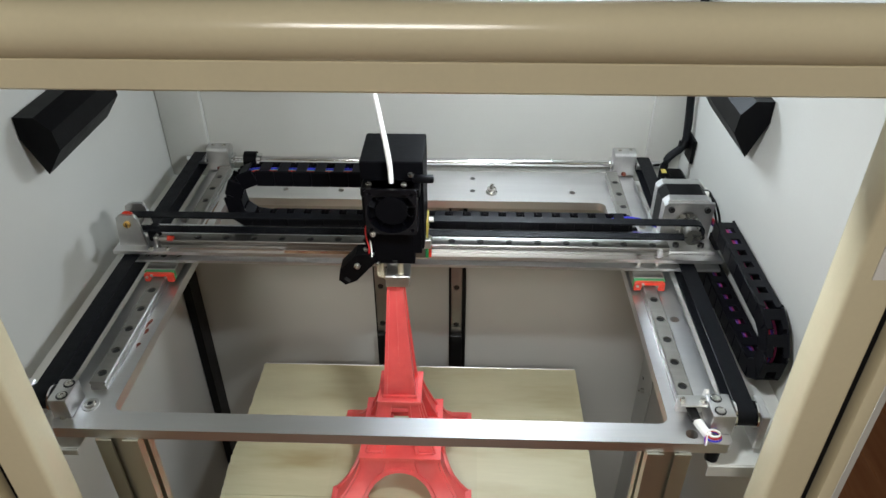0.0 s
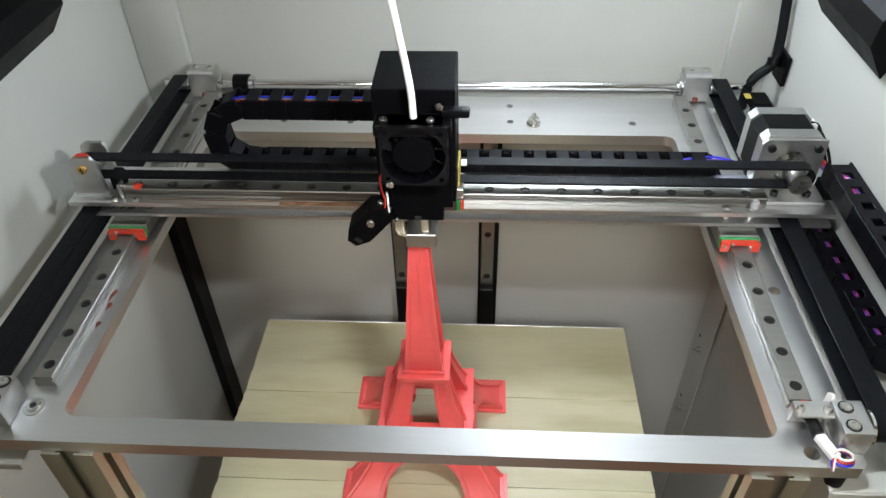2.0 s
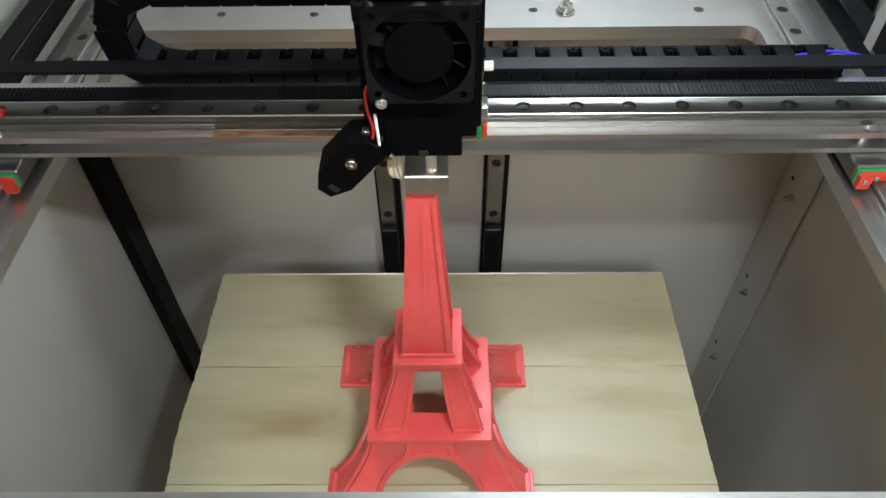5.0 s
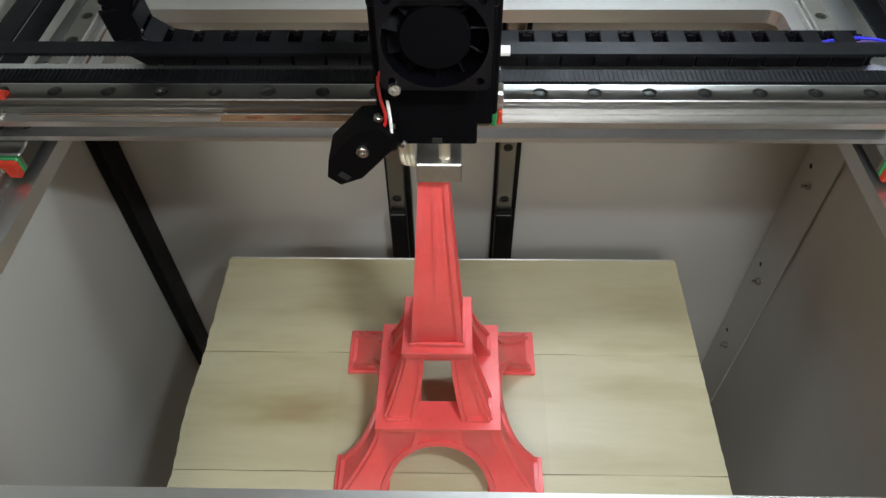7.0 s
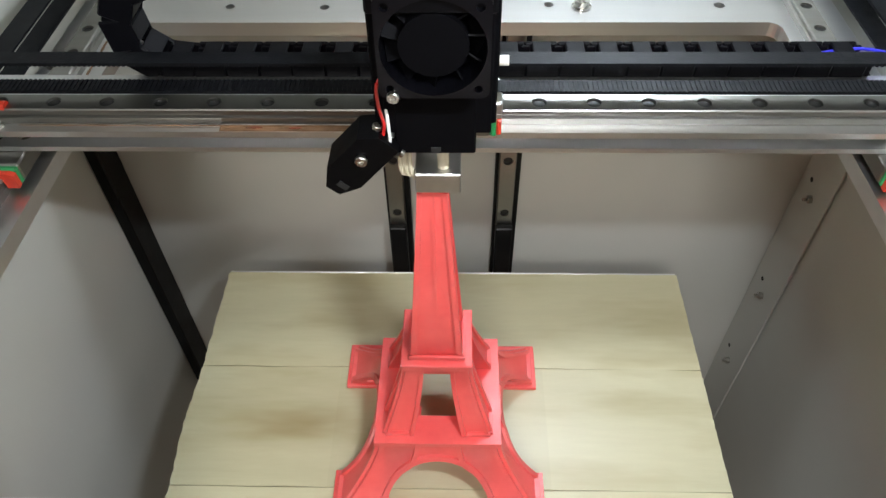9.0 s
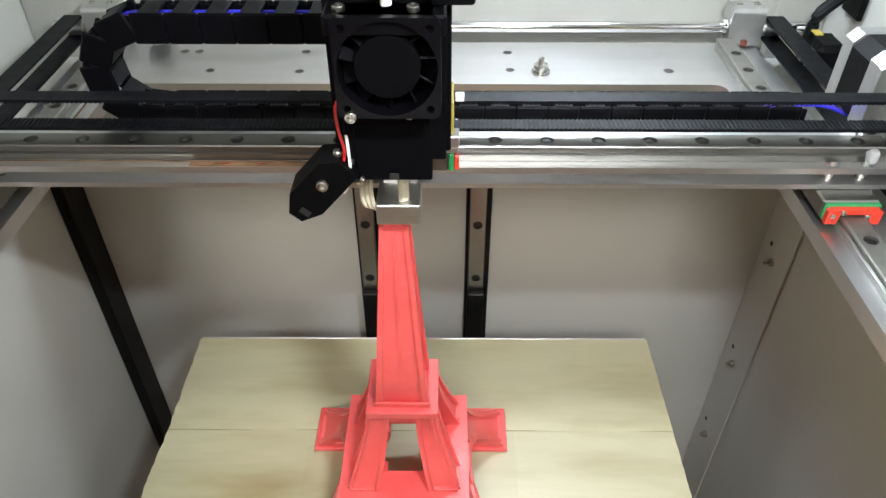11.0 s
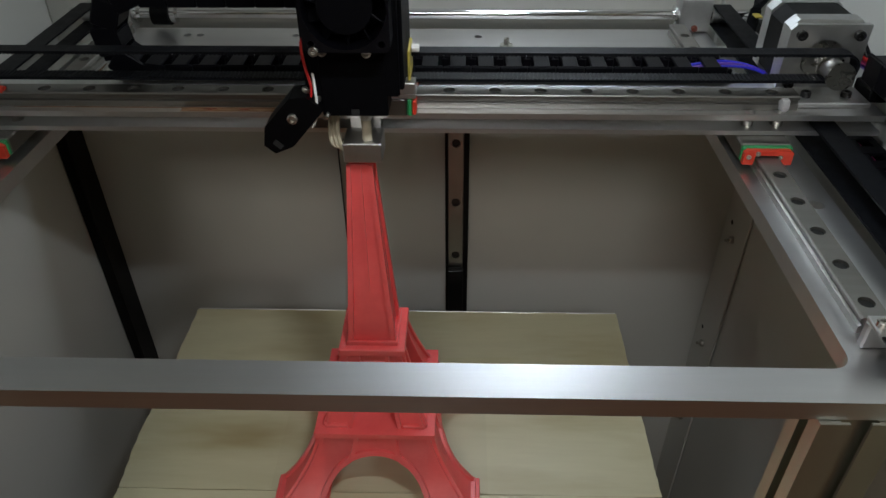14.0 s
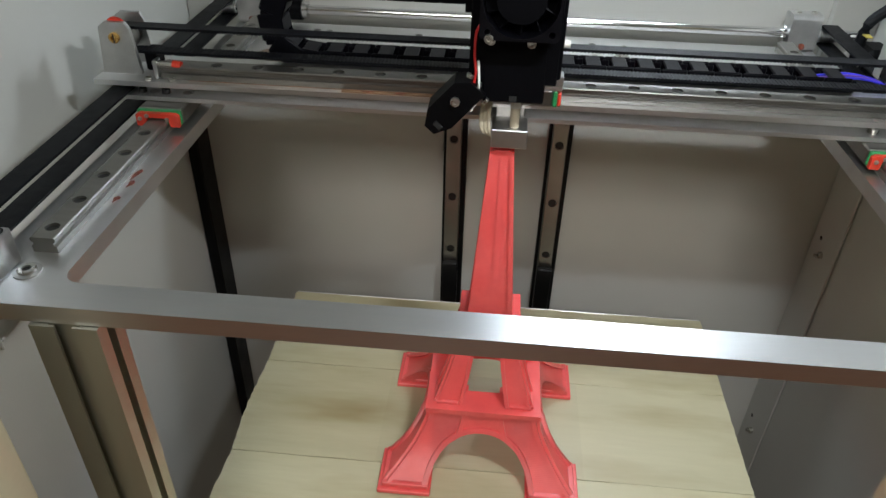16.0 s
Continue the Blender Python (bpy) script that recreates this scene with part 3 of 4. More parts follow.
for x, l in ((-0.118, 0.008), (-0.098, 0.006)):
    film_strip("red grease speck on the cross beam", GREASE, FRONT + 0.0024, x, x + l, 0.0020, 0.57600, "x", 8)
# left end: idler bracket
ib = thing("idler_bracket", (-0.264, 0.548 + BY, 0.581), "grey aluminium idler bracket with a brass axle screw", "bracket")
for y in (0.5425 + BY, 0.5625 + BY):
    m = Matrix(((1, 0, 0, 0), (0, 0, 1, y), (0, 1, 0, 0), (0, 0, 0, 1)))
    part("cheek", extrude_profile(bmesh.new(), [(-0.277, 0.581), (-0.253, 0.581), (-0.2555, 0.608), (-0.258, 0.612), (-0.270, 0.612), (-0.274, 0.609)], m, 0.003), ALU, ib)
part("axle_screw", cap_screw(bmesh.new(), (-0.265, 0.5425 + BY, 0.603), (0, -1, 0), 0.0032, 0.002), BRASS, ib, "brass slotted screw")
part("screw_slot", cube(-0.2652, -0.2644, 0.5402 + BY, 0.5404 + BY, 0.6002, 0.6058, bevel=0), DARK, ib)
part("idler", rod(bmesh.new(), (-0.265, 0.547 + BY, 0.5985), (-0.265, 0.561 + BY, 0.5985), 0.0066, 24), STEEL, ib)
part("red_washer", rod(bmesh.new(), (-0.2645, 0.5457 + BY, 0.6075), (-0.2645, 0.5468 + BY, 0.6075), 0.0066, 24), RED, ib, "red plastic washer")
part("tensioner_block", cube(-0.2525, -0.245, 0.548 + BY, 0.560 + BY, 0.5813, 0.594, bevel=0.001), BLACK, ib)
# end stop magnet beside the bracket
es = thing("end_stop", (-0.240, FRONT + 0.010, 0.581), "small bright angle with a screw and red cap", "end stop")
part("angle", cube(-0.2455, -0.243, FRONT + 0.005, FRONT + 0.012, 0.5812, 0.5925, bevel=0.0006), ALU, es)
part("barrel", rod(bmesh.new(), (-0.243, FRONT + 0.0085, 0.5895), (-0.234, FRONT + 0.0085, 0.5895), 0.0022, 12), SCREW, es)
part("red_cap", rod(bmesh.new(), (-0.234, FRONT + 0.0085, 0.5895), (-0.229, FRONT + 0.0085, 0.5888), 0.0027, 12), RED, es, "red plastic cap")


def belt(name_at, ax, label, c0, c1, lo, hi, r, thick=0.0014, teeth=0.0):
    """A closed flat belt round two equal pulleys. ax: 'x' runs along x, 'y' along y; lo..hi its width; c0, c1 the pulley centres (run, z)."""
    n = 12
    path = []
    for (cx, cz), a0 in ((c1, -90), (c0, 90)):
        for k in range(n + 1):
            t = radians(a0 + 180 * k / n)
            path.append((cx, cz, math.cos(t), math.sin(t)))
    rings = []
    for cx, cz, c, s in path + path[:1]:
        q = []
        for w, rr in ((lo, r), (hi, r), (hi, r + thick), (lo, r + thick)):
            u, z = cx + rr * c, cz + rr * s
            q.append((u, w, z) if ax == "x" else (w, u, z))
        rings.append(q)
    bm = loft(bmesh.new(), rings, caps=False)
    bmesh.ops.remove_doubles(bm, verts=bm.verts, dist=1e-6)
    t = tagged(part("timing_belt", bm, RUBBER), label, "belt", "timing belts")
    if teeth:
        bm = bmesh.new()
        u = c0[0]
        while u < c1[0]:
            for z0, z1 in ((c0[1] + r - 0.0004, c0[1] + r), (c0[1] - r, c0[1] - r + 0.0004)):
                b = (u, u + teeth * 0.5, lo, hi, z0, z1) if ax == "x" else (lo, hi, u, u + teeth * 0.5, z0, z1)
                box(bm, *b)
            u += teeth
        tagged(part("belt_teeth", bm, RUBBER, t, smooth=False), kind="stuff")
    return t


BELT_Y = 0.5515 + BY
xbelt = belt("x", "x", "black rubber timing belt along the cross beam", (-0.265, 0.5985), (0.2255, 0.5985), BELT_Y - 0.0045, BELT_Y + 0.0045, 0.0067, teeth=0.0022)


# ---------------------------------------------------------------- stepper motor of the beam
def octagon(h, c):
    return [(-h + c, -h), (h - c, -h), (h, -h + c), (h, h - c), (h - c, h), (-h + c, h), (-h, h - c), (-h, -h + c)]


def stepper(x, y, z, label):
    """A square stepper motor with its face at y, looking towards -y."""
    t = thing("stepper_motor", (x, y, z - 0.021), label, "motor", "stepper motors")
    m = Matrix(((1, 0, 0, x), (0, 0, 1, y), (0, 1, 0, z), (0, 0, 0, 1)))
    part("front_cap", extrude_profile(bmesh.new(), octagon(0.0211, 0.0045), m, 0.009), ALU, t)
    part("stator", extrude_profile(bmesh.new(), octagon(0.0209, 0.0062), Matrix.Translation((0, 0.009, 0)) @ m, 0.020), BLACK, t, "black laminated stator")
    part("rear_cap", extrude_profile(bmesh.new(), octagon(0.0211, 0.0045), Matrix.Translation((0, 0.029, 0)) @ m, 0.009), ALU, t)
    part("boss", rod(bmesh.new(), (x, y - 0.0035, z), (x, y, z), 0.011, 28), SCREW, t)
    part("shaft", rod(bmesh.new(), (x, y - 0.022, z), (x, y, z), 0.0025, 14), CHROME, t)
    return t


MX, MY, MZ = 0.2235, 0.5715 + BY, 0.5985
mot = stepper(MX, MY, MZ, "square stepper motor with silver caps and a black middle")
mb = thing("motor_bracket", (MX, MY, 0.581), "aluminium L-shaped motor bracket screwed to the beam", "bracket")
m = Matrix(((1, 0, 0, 0), (0, 0, 1, MY - 0.0035), (0, 1, 0, 0), (0, 0, 0, 1)))
part("face_plate", sheet(bmesh.new(), [[(MX - 0.0215, 0.5812), (MX + 0.0215, 0.5812), (MX + 0.0215, MZ + 0.021), (MX - 0.0185, MZ + 0.021), (MX - 0.0215, MZ + 0.018)], ring(MX, MZ, 0.0116, 24)], m, 0.003), ALU, mb, smooth=False)
part("base_plate", cube(MX - 0.0215, MX + 0.0225, MY - 0.026, MY - 0.0037, 0.5812, 0.5842, bevel=0.0006), ALU, mb)
for dx in (-0.0155, 0.0155):
    for dz in (-0.0125, 0.0155):
        part("screw", cap_screw(bmesh.new(), (MX + dx, MY - 0.0036, MZ + dz), (0, -1, 0), 0.0028, 0.003), BLACKOX, mb)
for dx in (-0.010, 0.012):
    part("base_screw", cap_screw(bmesh.new(), (MX + dx, MY - 0.017, 0.5842), (0, 0, 1), 0.0028, 0.003), BLACKOX, mb)
pu = part("pulley", rod(bmesh.new(), (MX, BELT_Y - 0.0062, MZ), (MX, BELT_Y + 0.0062, MZ), 0.0058, 28), ALU, mot, "turned aluminium belt pulley")
for y in (BELT_Y - 0.0078, BELT_Y + 0.0052):
    part("flange", rod(bmesh.new(), (MX, y, MZ), (MX, y + 0.0014, MZ), 0.0074, 32), SCREW, pu)
# clear tie round the beam's end
part("spacer", cube(MX - 0.0285, MX - 0.0235, XRAIL - 0.0095, XRAIL - 0.0035, 0.5813, 0.5885, bevel=0.0016, seg=2), SILICONE, mb, "hazy clear plastic spacer")
bm = bmesh.new()
tube(bm, [(MX + 0.019, MY + 0.03, MZ + 0.014), (MX + 0.027, MY + 0.028, MZ + 0.012), (MX + 0.030, MY + 0.016, MZ), (MX + 0.030, MY - 0.004, MZ - 0.010)], 0.0011)
part("motor_lead", bm, BLACK, mot)
bm = bmesh.new()
tube(bm, [(MX + 0.019, MY + 0.034, MZ + 0.010), (MX + 0.031, MY + 0.030, MZ + 0.006), (MX + 0.034, MY + 0.012, MZ - 0.004), (MX + 0.030, MY - 0.006, MZ - 0.012)], 0.0011)
part("motor_lead", bm, BLACK, mot)
part("connector", cube(MX + 0.0195, MX + 0.0255, MY + 0.026, MY + 0.036, MZ + 0.006, MZ + 0.014, bevel=0.0006), WHITE, mot)


# ---------------------------------------------------------------- cable chains
def chain_link_mesh(w, h, pitch, closed=False):
    """One link along x: two side cheeks and cross bars above and below."""
    bm = bmesh.new()
    for s in (-1, 1):
        y0, y1 = (-w / 2, -w / 2 + 0.0022) if s < 0 else (w / 2 - 0.0022, w / 2)
        box(bm, -pitch * 0.60, pitch * 0.42, y0, y1, -h / 2, h / 2, bevel=0.0009)
        yo = -w / 2 + 0.0009 if s < 0 else w / 2 - 0.0009
        box(bm, pitch * 0.30, pitch * 0.60, min(yo, yo - s * 0.002), max(yo, yo - s * 0.002), -h * 0.40, h * 0.40, bevel=0.0006)
    for z in (-h / 2 + 0.0009, h / 2 - 0.0009):
        box(bm, -pitch * 0.36, pitch * 0.20, -w / 2 + 0.0005, w / 2 - 0.0005, z - 0.0009, z + 0.0009, bevel=0.0004)
        if closed:
            for s in (-1, 1):
                y0, y1 = sorted((s * w * 0.20, s * (w / 2 - 0.0005)))
                box(bm, pitch * 0.16, pitch * 0.66, y0, y1, z - 0.0008, z + 0.0008, bevel=0.0003)
    me = bpy.data.meshes.new("chain_link")
    bmesh.ops.recalc_face_normals(bm, faces=bm.faces)
    bm.to_mesh(me)
    bm.free()
    me.materials.append(CHAIN)
    return me


def walk_line(pts, step):
    """Even steps along a polyline: places and directions."""
    out, rest = [], 0.0
    for a, b in zip(pts, pts[1:]):
        a, b = Vector(a), Vector(b)
        l = (b - a).length
        d = rest
        while d < l:
            out.append((a + (b - a) * (d / l), (b - a).normalized()))
            d += step
        rest = d - l
    return out


def cable_chain(label, pts, side, w, h, pitch, wires, closed=False):
    t = thing("cable_chain", pts[0], label, "cable chain", "cable chains")
    me = chain_link_mesh(w, h, pitch, closed)
    side = Vector(side)
    for p, d in walk_line(pts, pitch):
        up = d.cross(side).normalized()
        ob = new("chain_link", me)
        ob.parent = t
        ob.matrix_parent_inverse = t.matrix_world.inverted()
        ob.matrix_world = Matrix(((d.x, side.x, up.x, p.x), (d.y, side.y, up.y, p.y), (d.z, side.z, up.z, p.z), (0, 0, 0, 1)))
    for off, lift, mat in wires:
        bm = bmesh.new()
        line = []
        for p, d in walk_line(pts, pitch * 0.5):
            line.append(p + side * off + d.cross(side) * lift)
        tube(bm, line, 0.0009, 6)
        part("wire", bm, mat, t)
    return t


CY = 0.590 + BY
arc = [(-0.158 - 0.0245 * math.sin(radians(a)), CY, 0.6065 + 0.0245 * math.cos(radians(a))) for a in range(0, 181, 15)]
xchain = cable_chain("black plastic cable chain looping from the print head", [(-0.036, CY, 0.631)] + arc + [(0.186, CY, 0.582)], (0, 1, 0), 0.019, 0.0155, 0.0165,
            ((-0.004, -0.003, PINK), (-0.002, -0.004, REDWIRE), (0.001, -0.003, TEAL), (0.003, -0.004, BLUE), (0.005, -0.002, WHITE)))
# shelf that carries the lower run
tagged(part("chain_shelf", cube(-0.150, 0.190, CY - 0.0105, CY + 0.0105, 0.5663, 0.5683, bevel=0.0006), MATT, beam), "")
wb = thing("wire_bundle", (0.17, CY, 0.582), "bright blue and violet wires leaving the chain", "wires")
for y, mat in ((-0.004, BLUE), (0.0, VIOLET), (0.004, BLUE)):
    bm = tube(bmesh.new(), [(0.160, CY + y, 0.586), (0.178, CY + y, 0.5885), (0.194, CY + y * 0.6, 0.5865), (0.206, CY + y * 0.4 - 0.002, 0.582)], 0.0008, 6)
    part("wire", bm, mat, wb)

CX = 0.2555
arc = [(CX, 0.466 - 0.0235 * math.sin(radians(a)), 0.5735 + 0.0235 * math.cos(radians(a))) for a in range(0, 181, 15)]
ychain = cable_chain("black plastic cable chain along the cabinet side", [(CX, 0.575, 0.597)] + arc + [(CX - 0.002, 0.640, 0.5485)], (-1, 0, 0), 0.0175, 0.0155, 0.0165,
            ((-0.0025, 0.002, PINK), (-0.0005, 0.003, VIOLET), (0.0015, 0.002, BLUE), (0.003, 0.0, REDWIRE)), True)
tagged(part("chain_bracket", cube(0.2475, 0.2625, 0.571, 0.590, 0.5757, 0.5830, bevel=0.0006), BLACK, beam), "")
for k, mat in enumerate((REDWIRE, PINK, VIOLET)):
    bm = bmesh.new()
    tube(bm, [(MX + 0.024, MY + 0.02, MZ - 0.002 - 0.002 * k), (MX + 0.028, MY - 0.004, MZ - 0.002 - 0.002 * k), (CX - 0.003 + 0.002 * k, 0.571, 0.600), (CX - 0.002 + 0.002 * k, 0.545, 0.599)], 0.0011, 6)
    part("motor_wire", bm, mat, mot)


# the beam's own height sets all that is bolted on it
for ob, drop in ((ib, 0.003), (es, 0.0055), (xbelt, 0.001), (mot, 0.004), (mb, 0.0055), (xchain, 0.0055), (wb, 0.0055), (ychain, 0.0055)):
    ob.location.z -= drop


# ---------------------------------------------------------------- Y belts, idlers and drive shaft
def y_side(s, xb, name):
    belt(name, "y", "wide black rubber timing belt along the cabinet side", (0.3955, 0.5595), (0.757, 0.5620), xb - 0.0065, xb + 0.0065, 0.0062)
    t = thing("idler_block", (xb, 0.378, 0.55), "machined aluminium idler block bolted to the plate corner", "bracket", "idler blocks")
    inner_x0, inner_x1 = (xb + 0.0092, xb + 0.0225) if s < 0 else (xb - 0.0245, xb - 0.0085)
    part("block", cube(inner_x0, inner_x1, 0.3850, 0.4065, 0.5502, 0.5680, bevel=0.0010, seg=2), ALU, t)
    for y in (0.3900, 0.4015):
        xm = (inner_x0 + inner_x1) / 2 - s * 0.002
        b = part("bolt", cap_screw(bmesh.new(), (xm, y, 0.5681), (0, 0, 1), 0.0030, 0.0010), SCREW, t)
        part("bolt_recess", rod(bmesh.new(), (xm, y, 0.5680), (xm, y, 0.5683), 0.0040, 16), DARK, b)
    ox = xb + s * 0.0088
    part("outer_plate", cube(min(ox, ox + s * 0.0055), max(ox, ox + s * 0.0055), 0.3850, 0.4065, 0.5360, 0.5675, bevel=0.0008), ALU, t)
    part("axle", rod(bmesh.new(), (xb - 0.0086, 0.3955, 0.5595), (xb + 0.0086, 0.3955, 0.5595), 0.003, 14), CHROME, t)
    part("idler", rod(bmesh.new(), (xb - 0.0065, 0.3955, 0.5595), (xb + 0.0065, 0.3955, 0.5595), 0.0060, 28), BLACK, t)
    for d in (-0.0082, 0.0068):
        part("washer", rod(bmesh.new(), (xb + d, 0.3955, 0.5595), (xb + d + 0.0014, 0.3955, 0.5595), 0.0098, 28), CHROME, t)


y_side(-1, -0.2690, "l")
y_side(1, 0.2225, "r")

SY, SZ = 0.757, 0.5620
sh = thing("drive_shaft", (-0.02, SY, SZ), "polished steel drive shaft across the back of the plate", "shaft")
part("shaft", rod(bmesh.new(), (-0.284, SY, SZ), (0.245, SY, SZ), 0.004, 24), CHROME, sh)
part("coupler", rod(bmesh.new(), (-0.219, SY, SZ), (-0.205, SY, SZ), 0.0088, 24), BLACK, sh, "black shaft coupler")
for xa, xb2 in ((-0.2045, -0.2005), (-0.233, -0.2305), (0.1865, 0.1885)):
    part("shaft_collar", rod(bmesh.new(), (xa, SY, SZ), (xb2, SY, SZ), 0.0072, 22), CHROME, sh)
for x in (-0.2690, 0.2225):
    part("drive_pulley", rod(bmesh.new(), (x - 0.0065, SY, SZ), (x + 0.0065, SY, SZ), 0.0060, 28), ALU, sh)
for x0, x1 in ((-0.2585, -0.2345), (0.190, 0.2130)):
    t = thing("bearing_block", ((x0 + x1) / 2, SY, 0.55), "bright aluminium bearing block at the plate corner", "bracket", "bearing blocks")
    m = Matrix(((0, 0, 1, x0), (1, 0, 0, 0), (0, 1, 0, 0), (0, 0, 0, 1)))
    part("block", extrude_profile(bmesh.new(), rounded(0.7485, 0.7665, 0.5502, 0.5785, 0.004), m, x1 - x0), ALU, t)
    for dx in (0.006, 0.018):
        part("bolt", cap_screw(bmesh.new(), (x0 + dx, 0.7575, 0.5785), (0, 0, 1), 0.0022, 0.0010), SCREW, t)
    part("grease_drop", rod(bmesh.new(), (x0 + 0.012, 0.7482, 0.5545), (x0 + 0.0125, 0.7466, 0.5555), 0.0030, 10, 0.0012), GREASE, t, "red grease")
part("label", cube(0.2335, 0.2385, 0.716, 0.724, 0.5735, 0.5742, bevel=0), YELLOW, sh, "yellow paper label")
rm = thing("stepper_motor", (0.2535, 0.742, 0.562), "dark stepper motor driving the shaft at the back", "motor", "stepper motors")
part("stator", cube(0.2455, 0.2670, 0.7280, 0.7560, 0.5310, 0.5600, bevel=0.004), BLACK, rm)
part("front_ring", rod(bmesh.new(), (0.2418, 0.742, 0.553), (0.2454, 0.742, 0.548), 0.011, 28), ALU, rm)

# ---------------------------------------------------------------- limit switch on the front corner
ls = thing("limit_switch", (0.193, 0.385, 0.55), "small aluminium stop bracket with a black plunger and wires", "switch")
part("bracket_foot", cube(0.1855, 0.2045, 0.3865, 0.3905, 0.5502, 0.5625, bevel=0.0008), ALU, ls)
part("bracket_top", cube(0.1855, 0.2045, 0.3800, 0.3905, 0.5625, 0.5645, bevel=0.0005), ALU, ls)
part("gusset", extrude_profile(bmesh.new(), [(0, 0), (0.016, 0), (0.0155, 0.016), (0.012, 0.019)], Matrix(((0, 0, 1, 0.2052), (1, 0, 0, 0.3795), (0, 1, 0, 0.5502), (0, 0, 0, 1))), 0.0018), WHITE, ls, "bright bent sheet cheek")
for x in (0.188, 0.202):
    part("screw", cap_screw(bmesh.new(), (x, 0.3845, 0.5645), (0, 0, 1), 0.0022, 0.0024), SCREW, ls)
part("plunger", rod(bmesh.new(), (0.195, 0.3885, 0.5570), (0.1965, 0.374, 0.5565), 0.0034, 16), BLACKOX, ls, "black threaded plunger")
part("red_bumper", rod(bmesh.new(), (0.195, 0.3905, 0.5570), (0.195, 0.3945, 0.5570), 0.0030, 14), RED, ls, "red rubber bumper")
part("connector", cube(-0.0028, 0.0028, -0.014, 0, -0.0022, 0.0022, bevel=0.0008, m=pose(0.1965, 0.3745, 0.5562, 8, 0, 24)), WHITE, ls, "white wire connector")
for k, (mat, r) in enumerate(((BLUE, 0.0055), (REDWIRE, 0.0048), (WHITE, 0.0042))):
    bm = bmesh.new()
    cx, cy = 0.2045, 0.3615
    tube(bm, [(0.2020, 0.3635, 0.5545)] + [(cx + r * math.cos(a), cy + r * math.sin(a) * 0.9, 0.5548 + 0.0016 * k - 0.0008 * math.sin(a)) for a in (radians(q) for q in range(150, -200, -35))] + [(0.199, 0.356, 0.552)], 0.0007, 6)
    part("wire", bm, mat, ls)
ls.location += Vector((-0.006, 0.0175, 0))
bm = bmesh.new()
rod(bm, (0.2030, 0.3815, 0.5295), (0.2030, 0.3815, 0.5405), 0.0046, 16)
tagged(part("rubber_foot", bm, RUBBER), "black rubber spacer under the plate corner", "spacer")

# ---------------------------------------------------------------- print head
HX = -0.0290     # nozzle's place along the beam
HY = BY
head = thing("print_head", (HX, 0.53 + HY, 0.551), "black extruder head with fan, blower and silver hot end", "print head")


def hb(x0, x1, y0, y1, z0, z1):
    return HX + x0, HX + x1, y0 + HY, y1 + HY, z0, z1


part("motor_cover", cube(*hb(-0.0245, 0.0245, 0.512, 0.562, 0.602, 0.6825), bevel=0.0008), MATT, head, "folded black sheet cover")
part("top_plate", cube(*hb(-0.0225, 0.0225, 0.496, 0.5118, 0.6600, 0.6680), bevel=0.001), BLACK, head)
part("lever", cube(*hb(0.0165, 0.0330, 0.5035, 0.5105, 0.6685, 0.6735), bevel=0.0014, seg=2), BLACK, head, "black idler lever")
for x, y in ((0.0155, 0.5065), (-0.0165, 0.501), (0.0105, 0.501)):
    part("screw", cap_screw(bmesh.new(), (HX + x, y + HY, 0.6735 if x > 0.012 else 0.668), (0, 0, 1), 0.0024, 0.0022), SCREW, head)
part("body", cube(*hb(-0.0205, 0.0225, 0.5085, 0.512, 0.600, 0.6600), bevel=0.0006), MATT, head)
# fan: frame with a round throat, hub and blades
FX, FZ, FH = HX + 0.0005, 0.6480, 0.0200
m = Matrix(((1, 0, 0, FX), (0, 0, 1, 0.494 + HY), (0, 1, 0, FZ), (0, 0, 0, 1)))
fan = part("fan", sheet(bmesh.new(), [rounded(-FH, FH, -FH, FH, 0.003), ring(0, 0, 0.0188, 32)] + [ring(a * 0.016, b * 0.016, 0.0016, 10) for a in (-1, 1) for b in (-1, 1)], m, 0.0145), FANBLACK, head, "square black cooling fan", smooth=False)
part("hub", rod(bmesh.new(), (FX, 0.4965 + HY, FZ), (FX, 0.508 + HY, FZ), 0.0125, 24), MATT, fan)
for k in range(11):
    bm = box(bmesh.new(), 0.0120, 0.0182, -0.0004, 0.0004, -0.005, 0.005, m=Matrix.Translation((FX, 0.503 + HY, FZ)) @ Matrix.Rotation(k * math.tau / 11, 4, "Y") @ Matrix.Rotation(0.95, 4, "X"))
    part("blade", bm, MATT, fan)
part("cooler_cover", cube(*hb(-0.0165, 0.0165, 0.508, 0.5265, 0.5895, 0.6280), bevel=0.0008), MATT, head, "black sheet cooler cover")
for x, z in ((-0.0135, 0.6235), (0.0075, 0.6228), (-0.0145, 0.6290)):
    part("screw", cap_screw(bmesh.new(), (HX + x, (0.508 if z < 0.628 else 0.494) + HY, z), (0, -1, 0), 0.0023, 0.002), SCREW, head)
part("cover_slot", cube(*hb(-0.002, 0.002, 0.5074, 0.5079, 0.5905, 0.5935), bevel=0), DARK, head)
# hot end
part("collar", rod(bmesh.new(), (HX + 0.0025, 0.525 + HY, 0.5800), (HX + 0.0025, 0.525 + HY, 0.5895), 0.0030, 18), WHITE, head, "white plastic tube end")
part("heat_break", rod(bmesh.new(), (HX + 0.0025, 0.525 + HY, 0.5670), (HX + 0.0025, 0.525 + HY, 0.5800), 0.0027, 16), IVORY, head)
hbk = part("heater_block", cube(*hb(-0.0105, 0.0105, 0.519, 0.538, 0.5565, 0.5680), bevel=0.0006), ALU, head, "silver heater block")
